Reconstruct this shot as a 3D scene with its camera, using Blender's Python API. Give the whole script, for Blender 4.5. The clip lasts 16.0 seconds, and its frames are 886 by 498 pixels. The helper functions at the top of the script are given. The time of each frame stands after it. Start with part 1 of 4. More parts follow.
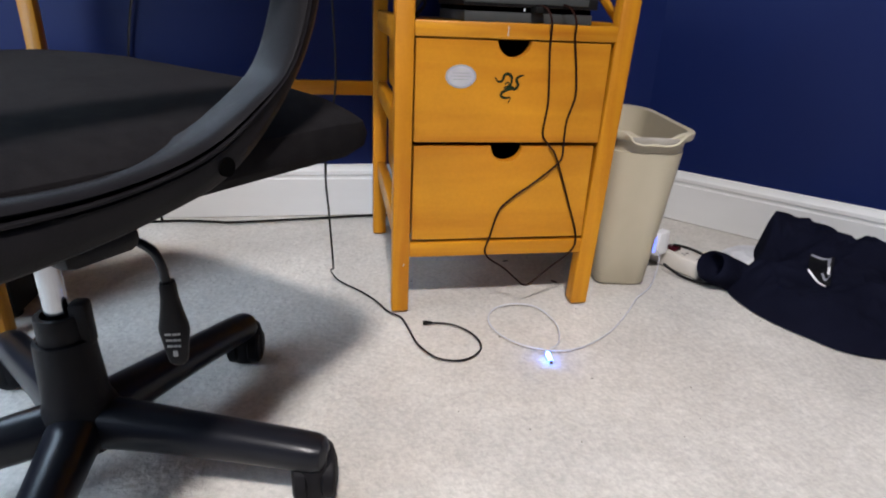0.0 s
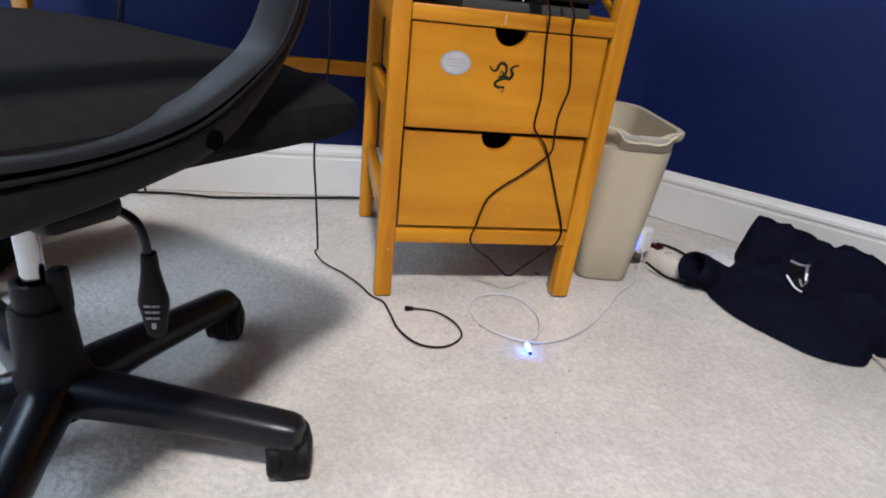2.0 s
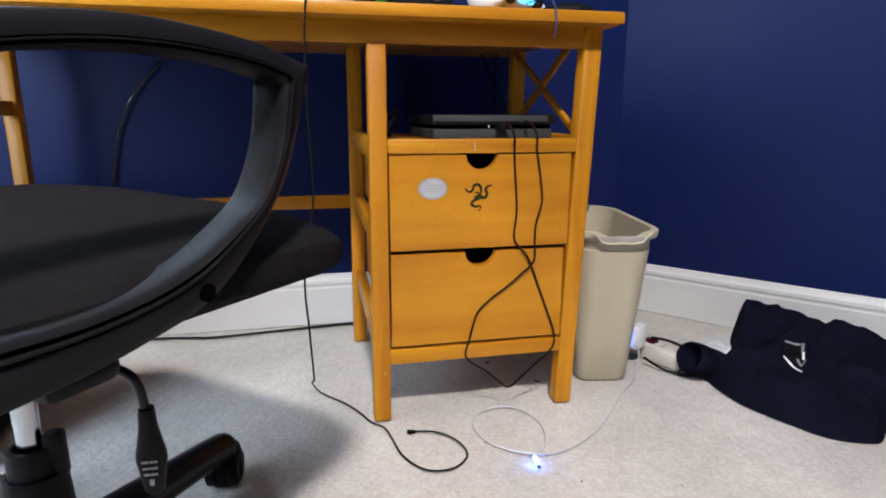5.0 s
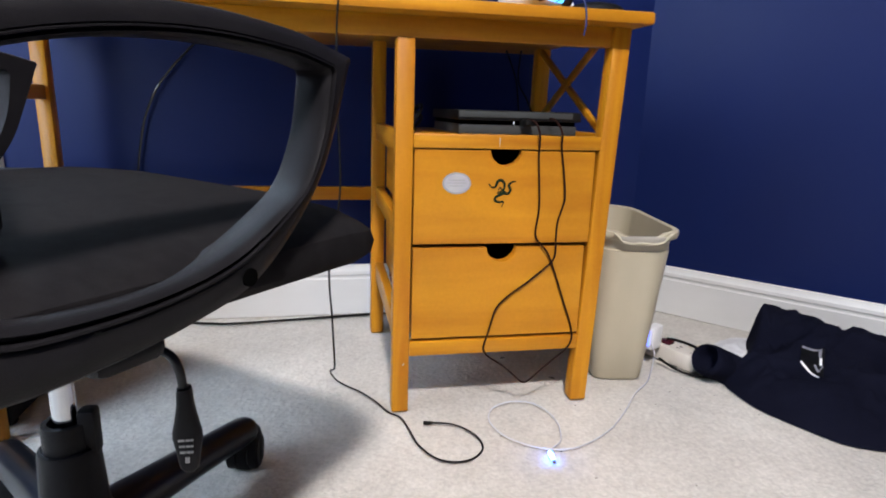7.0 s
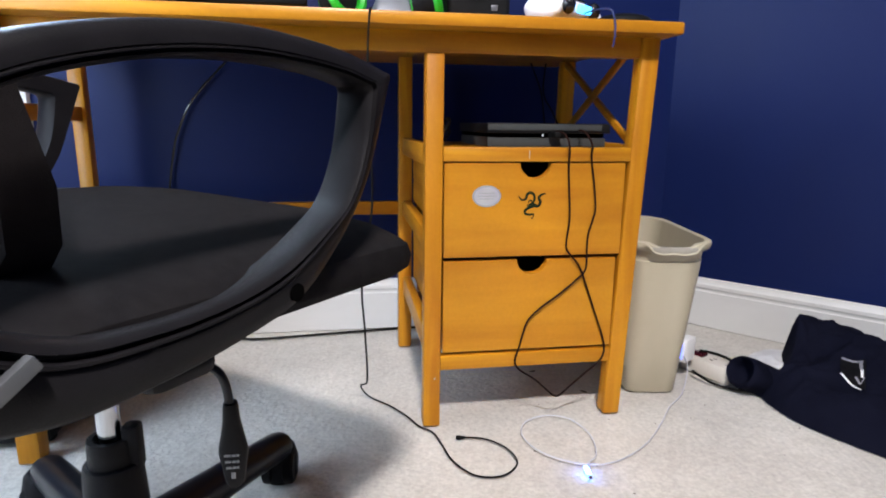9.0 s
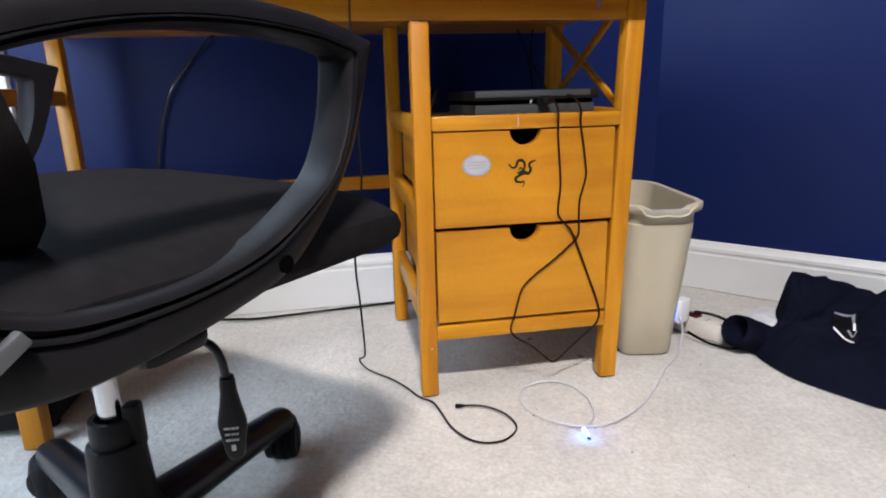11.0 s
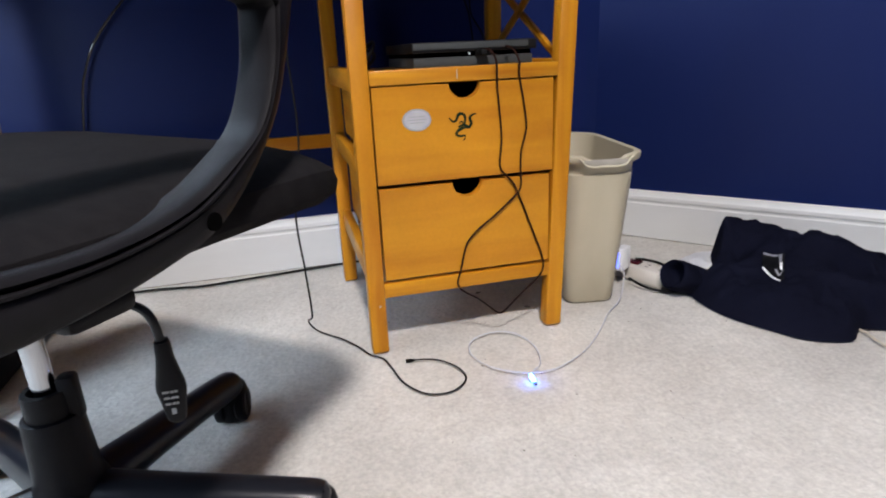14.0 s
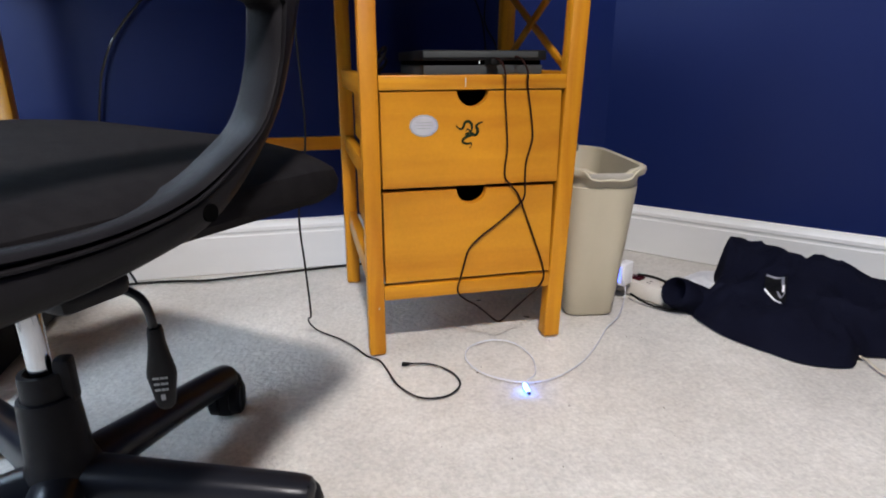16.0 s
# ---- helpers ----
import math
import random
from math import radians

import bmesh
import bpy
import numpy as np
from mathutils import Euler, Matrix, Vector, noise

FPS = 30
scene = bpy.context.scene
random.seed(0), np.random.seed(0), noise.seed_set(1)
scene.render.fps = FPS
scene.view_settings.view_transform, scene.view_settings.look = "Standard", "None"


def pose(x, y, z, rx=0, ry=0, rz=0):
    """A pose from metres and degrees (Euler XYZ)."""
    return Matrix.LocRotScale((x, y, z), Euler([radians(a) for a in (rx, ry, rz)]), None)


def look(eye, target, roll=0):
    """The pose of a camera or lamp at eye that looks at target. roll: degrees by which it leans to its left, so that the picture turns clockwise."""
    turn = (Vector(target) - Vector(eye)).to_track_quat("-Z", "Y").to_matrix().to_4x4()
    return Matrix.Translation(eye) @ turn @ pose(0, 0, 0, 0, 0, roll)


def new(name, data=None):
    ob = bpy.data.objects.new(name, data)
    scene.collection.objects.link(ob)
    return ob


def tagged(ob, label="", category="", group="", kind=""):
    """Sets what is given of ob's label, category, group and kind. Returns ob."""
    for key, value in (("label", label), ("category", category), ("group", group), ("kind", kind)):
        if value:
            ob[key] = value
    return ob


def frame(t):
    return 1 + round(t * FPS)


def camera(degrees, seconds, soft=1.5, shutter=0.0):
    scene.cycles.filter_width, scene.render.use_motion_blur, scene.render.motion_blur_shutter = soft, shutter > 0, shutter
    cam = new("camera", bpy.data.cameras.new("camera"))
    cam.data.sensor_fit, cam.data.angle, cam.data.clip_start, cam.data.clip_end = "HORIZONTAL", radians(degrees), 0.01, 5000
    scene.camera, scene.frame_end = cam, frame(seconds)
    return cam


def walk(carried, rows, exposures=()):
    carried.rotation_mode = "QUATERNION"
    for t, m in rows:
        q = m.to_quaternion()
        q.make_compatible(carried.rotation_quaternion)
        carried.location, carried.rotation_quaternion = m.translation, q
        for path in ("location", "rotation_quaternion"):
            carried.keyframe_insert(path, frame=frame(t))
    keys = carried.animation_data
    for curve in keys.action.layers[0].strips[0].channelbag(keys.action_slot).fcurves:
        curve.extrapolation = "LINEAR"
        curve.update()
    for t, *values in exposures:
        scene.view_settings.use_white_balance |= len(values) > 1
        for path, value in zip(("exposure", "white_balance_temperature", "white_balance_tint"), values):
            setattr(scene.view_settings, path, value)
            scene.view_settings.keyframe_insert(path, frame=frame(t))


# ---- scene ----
cam = camera(73.9, 16.0, soft=1.9, shutter=0.4)
PATH = [
    (0, (-0.09, -1.021, 0.566), (0.253, 0.793, -0.204), 2.5),
    (0.5, (-0.086, -1.022, 0.564), (0.283, 0.786, -0.207), -0.4),
    (1, (-0.084, -1.023, 0.564), (0.288, 0.783, -0.212), 2.0),
    (1.5, (-0.084, -1.022, 0.563), (0.316, 0.767, -0.236), 1.6),
    (2, (-0.091, -1.021, 0.565), (0.303, 0.767, -0.241), 6.2),
    (2.5, (-0.094, -1.018, 0.568), (0.287, 0.797, -0.18), 0.2),
    (3, (-0.094, -1.024, 0.572), (0.253, 0.836, -0.075), -0.0),
    (3.5, (-0.095, -1.022, 0.575), (0.255, 0.842, -0.058), 0.1),
    (4, (-0.077, -1.023, 0.579), (0.348, 0.839, -0.013), -0.2),
    (4.5, (-0.07, -1.023, 0.583), (0.415, 0.85, 0.076), -0.6),
    (5, (-0.086, -1.041, 0.583), (0.328, 0.864, 0.137), 0.1),
    (7.5, (-0.114, -1.046, 0.582), (0.269, 0.86, 0.112), 2.2),
    (8, (-0.12, -1.043, 0.578), (0.256, 0.861, 0.095), 3.0),
    (8.5, (-0.123, -1.046, 0.578), (0.235, 0.856, 0.073), 3.7),
    (9, (-0.131, -1.042, 0.582), (0.188, 0.887, 0.163), 0.6),
    (9.5, (-0.122, -1.048, 0.585), (0.199, 0.879, 0.154), -0.4),
    (10, (-0.125, -1.045, 0.578), (0.202, 0.87, 0.103), -0.8),
    (12.5, (-0.119, -1.046, 0.573), (0.2, 0.857, 0.048), -2.2),
    (13, (-0.104, -1.048, 0.577), (0.348, 0.816, 0.012), 1.2),
    (13.5, (-0.106, -1.054, 0.569), (0.39, 0.79, -0.026), -2.1),
    (14, (-0.11, -1.051, 0.565), (0.359, 0.787, -0.068), -2.7),
    (14.5, (-0.117, -1.039, 0.555), (0.203, 0.831, -0.079), -4.4),
    (15, (-0.087, -1.058, 0.555), (0.27, 0.802, -0.086), -3.8),
    (15.5, (-0.094, -1.06, 0.563), (0.316, 0.802, -0.04), -0.9),
    (16, (-0.096, -1.064, 0.562), (0.343, 0.79, -0.043), -0.2),
]
walk(cam, [(t, look(eye, target, roll)) for t, eye, target, roll in PATH],
     [(0, -0.22), (2.5, -0.28), (5, -0.12), (8, 0.05), (12.5, 0.03), (13.5, -0.10), (16, -0.14)])

# ---- the room's light ----
world = bpy.data.worlds.new("sky")
scene.world = world
world.use_nodes = True
sky = world.node_tree.nodes.new("ShaderNodeTexSky")
sky.sky_type, sky.sun_disc = "NISHITA", False
sky.sun_elevation, sky.sun_rotation = radians(40), radians(250)
world.node_tree.links.new(sky.outputs[0], world.node_tree.nodes["Background"].inputs[0])
world.node_tree.nodes["Background"].inputs[1].default_value = 0.1


def area_lamp(name, m, width, height, watts, colour):
    lamp = bpy.data.lights.new(name, "AREA")
    lamp.shape, lamp.size, lamp.size_y, lamp.energy, lamp.color = "RECTANGLE", width, height, watts, colour
    ob = new(name, lamp)
    ob.matrix_world = m
    return ob


# daylight in the openings of the two windows, and the ceiling lamp's glow
area_lamp("daylight_west", look((-1.41, -0.62, 0.85), (-0.2, 0.1, 0.25)), 0.8, 1.35, 38, (0.60, 0.77, 1.0))
area_lamp("daylight_north", look((-1.17, 0.62, 1.15), (-0.5, -0.3, 0.2)), 0.36, 1.45, 46, (0.58, 0.77, 1.0))
bulb = bpy.data.lights.new("ceiling_bulb", "AREA")
bulb.shape, bulb.size, bulb.energy, bulb.color = "DISK", 0.29, 154, (1.0, 0.955, 0.965)
new("ceiling_bulb", bulb).matrix_world = look((-0.17, -1.72, 2.31), (-0.1, -0.6, 0))


# ---- materials ----
def material(name, colour, rough=0.5, metal=0.0, second=None, scale=(8, 8, 8), detail=6, mix=(0.35, 0.65), fine=None, bump=0.0, bump_scale=200.0,
             coat=0.0, rough_spread=0.0, sheen=0.0, spec=0.5, blotch=0.0, blotch_scale=2.3, distort=0.0):
    """A surface with a coarse stain, a fine grain and relief, in object space."""
    m = bpy.data.materials.new(name)
    m.use_nodes = True
    n, l = m.node_tree.nodes, m.node_tree.links
    b = n["Principled BSDF"]
    b.inputs["Roughness"].default_value, b.inputs["Metallic"].default_value = rough, metal
    b.inputs["Coat Weight"].default_value, b.inputs["Coat Roughness"].default_value = coat, 0.22
    b.inputs["Sheen Weight"].default_value = sheen
    b.inputs["Specular IOR Level"].default_value = spec
    co = n.new("ShaderNodeTexCoord")
    at = n.new("ShaderNodeMapping")
    at.inputs["Scale"].default_value = scale
    l.new(co.outputs["Object"], at.inputs["Vector"])
    coarse = n.new("ShaderNodeTexNoise")
    coarse.inputs["Scale"].default_value, coarse.inputs["Detail"].default_value = 1.0, detail
    coarse.inputs["Distortion"].default_value = distort
    l.new(at.outputs[0], coarse.inputs["Vector"])
    ramp = n.new("ShaderNodeValToRGB")
    ramp.color_ramp.elements[0].position, ramp.color_ramp.elements[1].position = mix
    ramp.color_ramp.elements[0].color = (*colour, 1)
    ramp.color_ramp.elements[1].color = (*(second or [c * 0.82 for c in colour]), 1)
    l.new(coarse.outputs[0], ramp.inputs[0])
    colour_out = ramp.outputs[0]
    grain = n.new("ShaderNodeTexNoise")
    grain.inputs["Scale"].default_value, grain.inputs["Detail"].default_value = bump_scale, 3
    l.new(co.outputs["Object"], grain.inputs["Vector"])
    if fine:
        dab = n.new("ShaderNodeMix")
        dab.data_type, dab.blend_type = "RGBA", "MULTIPLY"
        dab.inputs[0].default_value = 1.0
        tone = n.new("ShaderNodeMapRange")
        tone.inputs["From Min"].default_value, tone.inputs["From Max"].default_value = 0.3, 0.7
        tone.inputs["To Min"].default_value, tone.inputs["To Max"].default_value = fine, 1.0
        l.new(grain.outputs[0], tone.inputs["Value"])
        l.new(colour_out, dab.inputs[6])
        l.new(tone.outputs[0], dab.inputs[7])
        colour_out = dab.outputs[2]
    if blotch:
        wide = n.new("ShaderNodeTexNoise")
        wide.inputs["Scale"].default_value, wide.inputs["Detail"].default_value = blotch_scale, 4
        l.new(co.outputs["Object"], wide.inputs["Vector"])
        tone2 = n.new("ShaderNodeMapRange")
        tone2.inputs["From Min"].default_value, tone2.inputs["From Max"].default_value = 0.35, 0.7
        tone2.inputs["To Min"].default_value, tone2.inputs["To Max"].default_value = 1.0 - blotch, 1.0
        l.new(wide.outputs[0], tone2.inputs["Value"])
        dab2 = n.new("ShaderNodeMix")
        dab2.data_type, dab2.blend_type = "RGBA", "MULTIPLY"
        dab2.inputs[0].default_value = 1.0
        l.new(colour_out, dab2.inputs[6])
        l.new(tone2.outputs[0], dab2.inputs[7])
        colour_out = dab2.outputs[2]
    l.new(colour_out, b.inputs["Base Color"])
    if rough_spread:
        r = n.new("ShaderNodeMapRange")
        r.inputs["To Min"].default_value, r.inputs["To Max"].default_value = rough - rough_spread, rough + rough_spread
        l.new(coarse.outputs[0], r.inputs["Value"])
        l.new(r.outputs[0], b.inputs["Roughness"])
    if bump:
        rel = n.new("ShaderNodeBump")
        rel.inputs["Strength"].default_value, rel.inputs["Distance"].default_value = bump, 0.002
        l.new(grain.outputs[0], rel.inputs["Height"])
        l.new(rel.outputs[0], b.inputs["Normal"])
    return m


def glowing(name, colour, strength):
    m = bpy.data.materials.new(name)
    m.use_nodes = True
    b = m.node_tree.nodes["Principled BSDF"]
    b.inputs["Base Color"].default_value = (*colour, 1)
    b.inputs["Emission Color"].default_value, b.inputs["Emission Strength"].default_value = (*colour, 1), strength
    return m


AMBER, AMBER_DARK = (0.575, 0.252, 0.012), (0.375, 0.125, 0.005)


def wood(name, scale):
    return material(name, AMBER, 0.42, second=AMBER_DARK, scale=scale, detail=8, mix=(0.32, 0.72), fine=0.93, bump=0.08, bump_scale=160, coat=0.16, spec=0.2,
                    rough_spread=0.08, blotch=0.26, distort=0.7)


wood_x = wood("amber_pine_across", (2.2, 30, 34))
wood_y = wood("amber_pine_deep", (30, 2.2, 34))
wood_z = wood("amber_pine_upright", (34, 30, 2.2))
wood_face = wood("amber_pine_drawer", (0.9, 20, 11))
carpet = material("beige_carpet", (0.665, 0.632, 0.575), 0.95, second=(0.605, 0.570, 0.512), scale=(30, 30, 30), detail=8, mix=(0.3, 0.7), fine=0.78, bump=1.0, bump_scale=135,
                  sheen=0.25, spec=0.1, blotch=0.20, blotch_scale=4.0)
paint_blue = material("navy_wall_paint", (0.0060, 0.0128, 0.068), 0.42, second=(0.0053, 0.0114, 0.061), scale=(2, 2, 2), bump=0.12, bump_scale=330, rough_spread=0.06, spec=0.13)
paint_white = material("white_trim_paint", (0.64, 0.64, 0.63), 0.5, second=(0.59, 0.59, 0.58), scale=(3, 3, 9), bump=0.05, bump_scale=120, blotch=0.05)
paint_ceiling = material("white_ceiling_paint", (0.8, 0.8, 0.78), 0.9, bump=0.2, bump_scale=150, scale=(2, 2, 2), second=(0.76, 0.76, 0.74))
black_plastic = material("black_moulded_plastic", (0.0074, 0.0069, 0.0080), 0.42, second=(0.0098, 0.0092, 0.0104), scale=(30, 30, 30), bump=0.18, bump_scale=900, rough_spread=0.06, spec=0.07)
black_satin = material("black_satin_metal", (0.0075, 0.0078, 0.0105), 0.30, second=(0.0100, 0.0104, 0.0135), scale=(16, 16, 16), bump=0.06, bump_scale=500, rough_spread=0.07, spec=0.2)
black_fabric = material("black_seat_fabric", (0.0115, 0.0104, 0.0114), 0.95, second=(0.0155, 0.0142, 0.0150), scale=(60, 60, 60), fine=0.6, bump=0.6, bump_scale=1400, sheen=0.0, spec=0.04)
black_mesh = material("black_mesh_cloth", (0.009, 0.0075, 0.008), 0.9, second=(0.012, 0.010, 0.0105), scale=(80, 80, 80), bump=0.6, bump_scale=1100, spec=0.08)
chrome = material("chrome_steel", (0.34, 0.35, 0.37), 0.13, 1.0, second=(0.32, 0.33, 0.35), scale=(40, 40, 4), rough_spread=0.06)
bin_plastic = material("beige_bin_plastic", (0.49, 0.437, 0.322), 0.45, second=(0.45, 0.40, 0.29), scale=(12, 12, 5), bump=0.1, bump_scale=500, rough_spread=0.07, blotch=0.08)
grey_plastic = material("grey_handle_plastic", (0.10, 0.10, 0.11), 0.5, scale=(30, 30, 30), bump=0.1, bump_scale=400)
pale_grip = material("pale_grey_grip", (0.28, 0.255, 0.215), 0.5, scale=(30, 30, 30), bump=0.1, bump_scale=400)
strip_plastic = material("off_white_plastic", (0.62, 0.58, 0.52), 0.42, second=(0.56, 0.52, 0.46), scale=(20, 20, 20), bump=0.08, bump_scale=500)
white_plastic = material("white_plastic", (0.80, 0.80, 0.80), 0.33, second=(0.74, 0.74, 0.75), scale=(14, 14, 14), bump=0.06, bump_scale=600)
cord_black = material("black_rubber_cord", (0.004, 0.004, 0.004), 0.55, second=(0.007, 0.0065, 0.006), scale=(90, 90, 90), bump=0.2, bump_scale=900, spec=0.05)
cord_brown = material("dull_black_cord", (0.011, 0.0035, 0.0025), 0.6, second=(0.015, 0.0045, 0.003), scale=(90, 90, 90), bump=0.2, bump_scale=900, spec=0.07)
cord_white = material("pale_translucent_cord", (0.54, 0.55, 0.60), 0.45, second=(0.48, 0.49, 0.54), scale=(60, 60, 60))
cord_cream = material("cream_cord", (0.55, 0.49, 0.38), 0.5, second=(0.48, 0.42, 0.33), scale=(60, 60, 60))
cloth_navy = material("navy_fleece", (0.0058, 0.0064, 0.015), 0.97, second=(0.0085, 0.0095, 0.021), scale=(14, 14, 14), fine=0.55, bump=0.9, bump_scale=700, sheen=0.0, spec=0.04)
cloth_white = material("white_cotton", (0.62, 0.62, 0.63), 0.9, second=(0.5, 0.5, 0.52), scale=(22, 22, 22), bump=0.5, bump_scale=500, sheen=0.2)
console_black = material("console_black", (0.0035, 0.0035, 0.004), 0.6, second=(0.006, 0.006, 0.0066), scale=(20, 20, 20), bump=0.12, bump_scale=900, spec=0.12)
console_grey = material("console_grey", (0.036, 0.039, 0.039), 0.55, second=(0.042, 0.045, 0.045), scale=(20, 20, 20), bump=0.08, bump_scale=900, spec=0.12)
gloss_black = material("gloss_black", (0.008, 0.008, 0.01), 0.1, second=(0.012, 0.012, 0.014), scale=(10, 10, 10), rough_spread=0.04)
# light coming off the screen is put into this grey base colour
screen_glass = material("grey_lit_screen_glass", (0.085, 0.105, 0.108), 0.22, second=(0.11, 0.13, 0.13), scale=(6, 6, 6), rough_spread=0.03)
silver_plastic = material("silver_grey_plastic", (0.16, 0.17, 0.19), 0.3, 0.3, second=(0.12, 0.125, 0.14), scale=(12, 12, 12))
green_plastic = material("bright_green_plastic", (0.012, 0.36, 0.018), 0.4, second=(0.01, 0.3, 0.015), scale=(20, 20, 20))
# near-black colour stands in for the shade inside holes and slots
hole_shade = material("hole_shade_black", (0.002, 0.002, 0.002), 0.95, spec=0.0)
drawer_inside = material("drawer_inside_wood", (0.05, 0.02, 0.006), 0.7, scale=(3, 30, 30))
sticker_white = material("white_paper_sticker", (0.36, 0.35, 0.36), 0.5, second=(0.31, 0.30, 0.32), scale=(40, 40, 40))
dull_grey = material("dull_grey_metal", (0.10, 0.105, 0.11), 0.45, 0.4, second=(0.08, 0.084, 0.09), scale=(40, 40, 40))
print_grey = material("faded_print", (0.26, 0.26, 0.29), 0.6, scale=(90, 90, 90))
sticker_grey = material("grey_print", (0.27, 0.27, 0.27), 0.5, scale=(90, 90, 90))
logo_ink = material("dark_green_print", (0.006, 0.011, 0.004), 0.6, second=(0.009, 0.017, 0.006), scale=(90, 90, 90), spec=0.1)
red_switch = material("dark_red_switch", (0.06, 0.005, 0.010), 0.25, second=(0.04, 0.004, 0.007), scale=(60, 60, 60))
led_blue = glowing("blue_led", (0.07, 0.22, 1.0), 30.0)
led_bar = glowing("blue_light_bar", (0.06, 0.42, 1.0), 5.0)
led_adapter = glowing("blue_adapter_led", (0.10, 0.16, 1.0), 3.5)
led_white = glowing("white_led", (0.9, 0.95, 1.0), 1.6)
led_green = glowing("green_led", (0.05, 0.9, 0.45), 2.5)
daylight_pane = glowing("daylight_glass", (0.86, 0.93, 1.0), 1.6)


# ---- building helpers ----
def part(name, bm, mat, parent=None, label="", smooth=35):
    """Links a bmesh, given in world metres, as one mesh object under a thing."""
    data = bpy.data.meshes.new(name)
    bmesh.ops.recalc_face_normals(bm, faces=bm.faces)
    if parent is not None:
        bm.transform(parent.matrix_world.inverted())
    for f in bm.faces:
        f.smooth = bool(smooth) and f.material_index == 0
        f.material_index = 0
    bm.to_mesh(data)
    bm.free()
    data.materials.append(mat)
    if smooth:
        data.set_sharp_from_angle(angle=radians(smooth))
    ob = new(name, data)
    if parent is not None:
        ob.parent = parent
        ob.matrix_world = parent.matrix_world.copy()
        ob.matrix_parent_inverse = Matrix()
        ob.matrix_basis = Matrix()
    if label:
        tagged(ob, label)
    return ob


def base(name, x, y, z, label, category, group="", turn=0.0):
    ob = new(name)
    ob.empty_display_size = 0.05
    ob.matrix_world = pose(x, y, z, 0, 0, turn)
    bpy.context.view_layer.update()
    return tagged(ob, label, category, group)


def box(x0, x1, y0, y1, z0, z1, bevel=0.003, bm=None, m=None):
    own = bmesh.new()
    bmesh.ops.create_cube(own, size=1)
    for v in own.verts:
        v.co = Vector(((x0 + x1) / 2 + v.co.x * (x1 - x0), (y0 + y1) / 2 + v.co.y * (y1 - y0), (z0 + z1) / 2 + v.co.z * (z1 - z0)))
    if bevel:
        bmesh.ops.bevel(own, geom=list(own.edges), offset=bevel, segments=2, profile=0.5, affect="EDGES")
        own.normal_update()
        for f in own.faces:
            # index 1 marks the box's broad sides, which stay flat-shaded
            f.material_index = 1 if max(abs(c) for c in f.normal) > 0.999 else 0
    if m is not None:
        own.transform(m)
    return join(bm, own)


def join(bm, own):
    if bm is None:
        return own
    data = bpy.data.meshes.new("scratch")
    own.to_mesh(data)
    own.free()
    bm.from_mesh(data)
    bpy.data.meshes.remove(data)
    return bm


def loft(rings, close=True, cap=True, bm=None):
    """Skins a list of rings of points; close: each ring is closed; cap: fills both ends."""
    bm = bm or bmesh.new()
    rows = [[bm.verts.new(p) for p in ring] for ring in rings]
    for a, b in zip(rows, rows[1:]):
        n = len(a)
        for k in range(n if close else n - 1):
            bm.faces.new((a[k], a[(k + 1) % n], b[(k + 1) % n], b[k]))
    if cap and close:
        bm.faces.new(rows[0][::-1])
        bm.faces.new(rows[-1])
    return bm


def spline(points, steps=6, closed=False):
    """A smooth line through the points (Catmull-Rom)."""
    p = [Vector(q) for q in points]
    n = len(p)
    out = []
    for k in range(n if closed else n - 1):
        a, b, c, d = (p[(k + j) % n] if closed else p[min(max(k + j, 0), n - 1)] for j in (-1, 0, 1, 2))
        for s in range(steps):
            t = s / steps
            out.append(0.5 * (2 * b + (c - a) * t + (2 * a - 5 * b + 4 * c - d) * t * t + (3 * b - a - 3 * c + d) * t ** 3))
    return out if closed else out + [p[-1]]


def tube(points, radius, sides=8, bm=None, cap=True):
    """A round rod along points; radius may be a list."""
    p = [Vector(q) for q in points]
    rings, side = [], None
    for k, q in enumerate(p):
        way = (p[min(k + 1, len(p) - 1)] - p[max(k - 1, 0)]).normalized()
        if side is None:
            side = way.orthogonal().normalized()
        side = (side - way * side.dot(way)).normalized()
        up = way.cross(side)
        r = radius[k] if isinstance(radius, (list, tuple)) else radius
        rings.append([q + r * (math.cos(2 * math.pi * j / sides) * side + math.sin(2 * math.pi * j / sides) * up) for j in range(sides)])
    return loft(rings, cap=cap, bm=bm)


def cord(name, points, radius, mat, label, category="cable", steps=7, parent=None):
    bm = tube(spline(points, steps), radius, 8)
    ob = part(name, bm, mat, parent, label if parent else "")
    return ob if parent else tagged(ob, label, category)


def lathe(profile, centre=(0, 0, 0), sides=32, bm=None, axis=None, cap=True):
    """Turns a profile of (radius, height) round the z axis; axis: a pose instead."""
    m = axis or Matrix.Translation(centre)
    rings = [[m @ Vector((r * math.cos(2 * math.pi * j / sides), r * math.sin(2 * math.pi * j / sides), z)) for j in range(sides)] for r, z in profile]
    return loft(rings, bm=bm, cap=cap)


def rounded(cx, cy, hx, hy, r, z, turn=0.0, seg=6):
    """A ring: rectangle with round corners."""
    out = []
    c, s = math.cos(radians(turn)), math.sin(radians(turn))
    for k, (sx, sy) in enumerate(((1, 1), (-1, 1), (-1, -1), (1, -1))):
        for j in range(seg + 1):
            a = radians(90 * k + 90 * j / seg)
            x, y = sx * (hx - r) + r * math.cos(a), sy * (hy - r) + r * math.sin(a)
            out.append(Vector((cx + x * c - y * s, cy + x * s + y * c, z)))
    return out


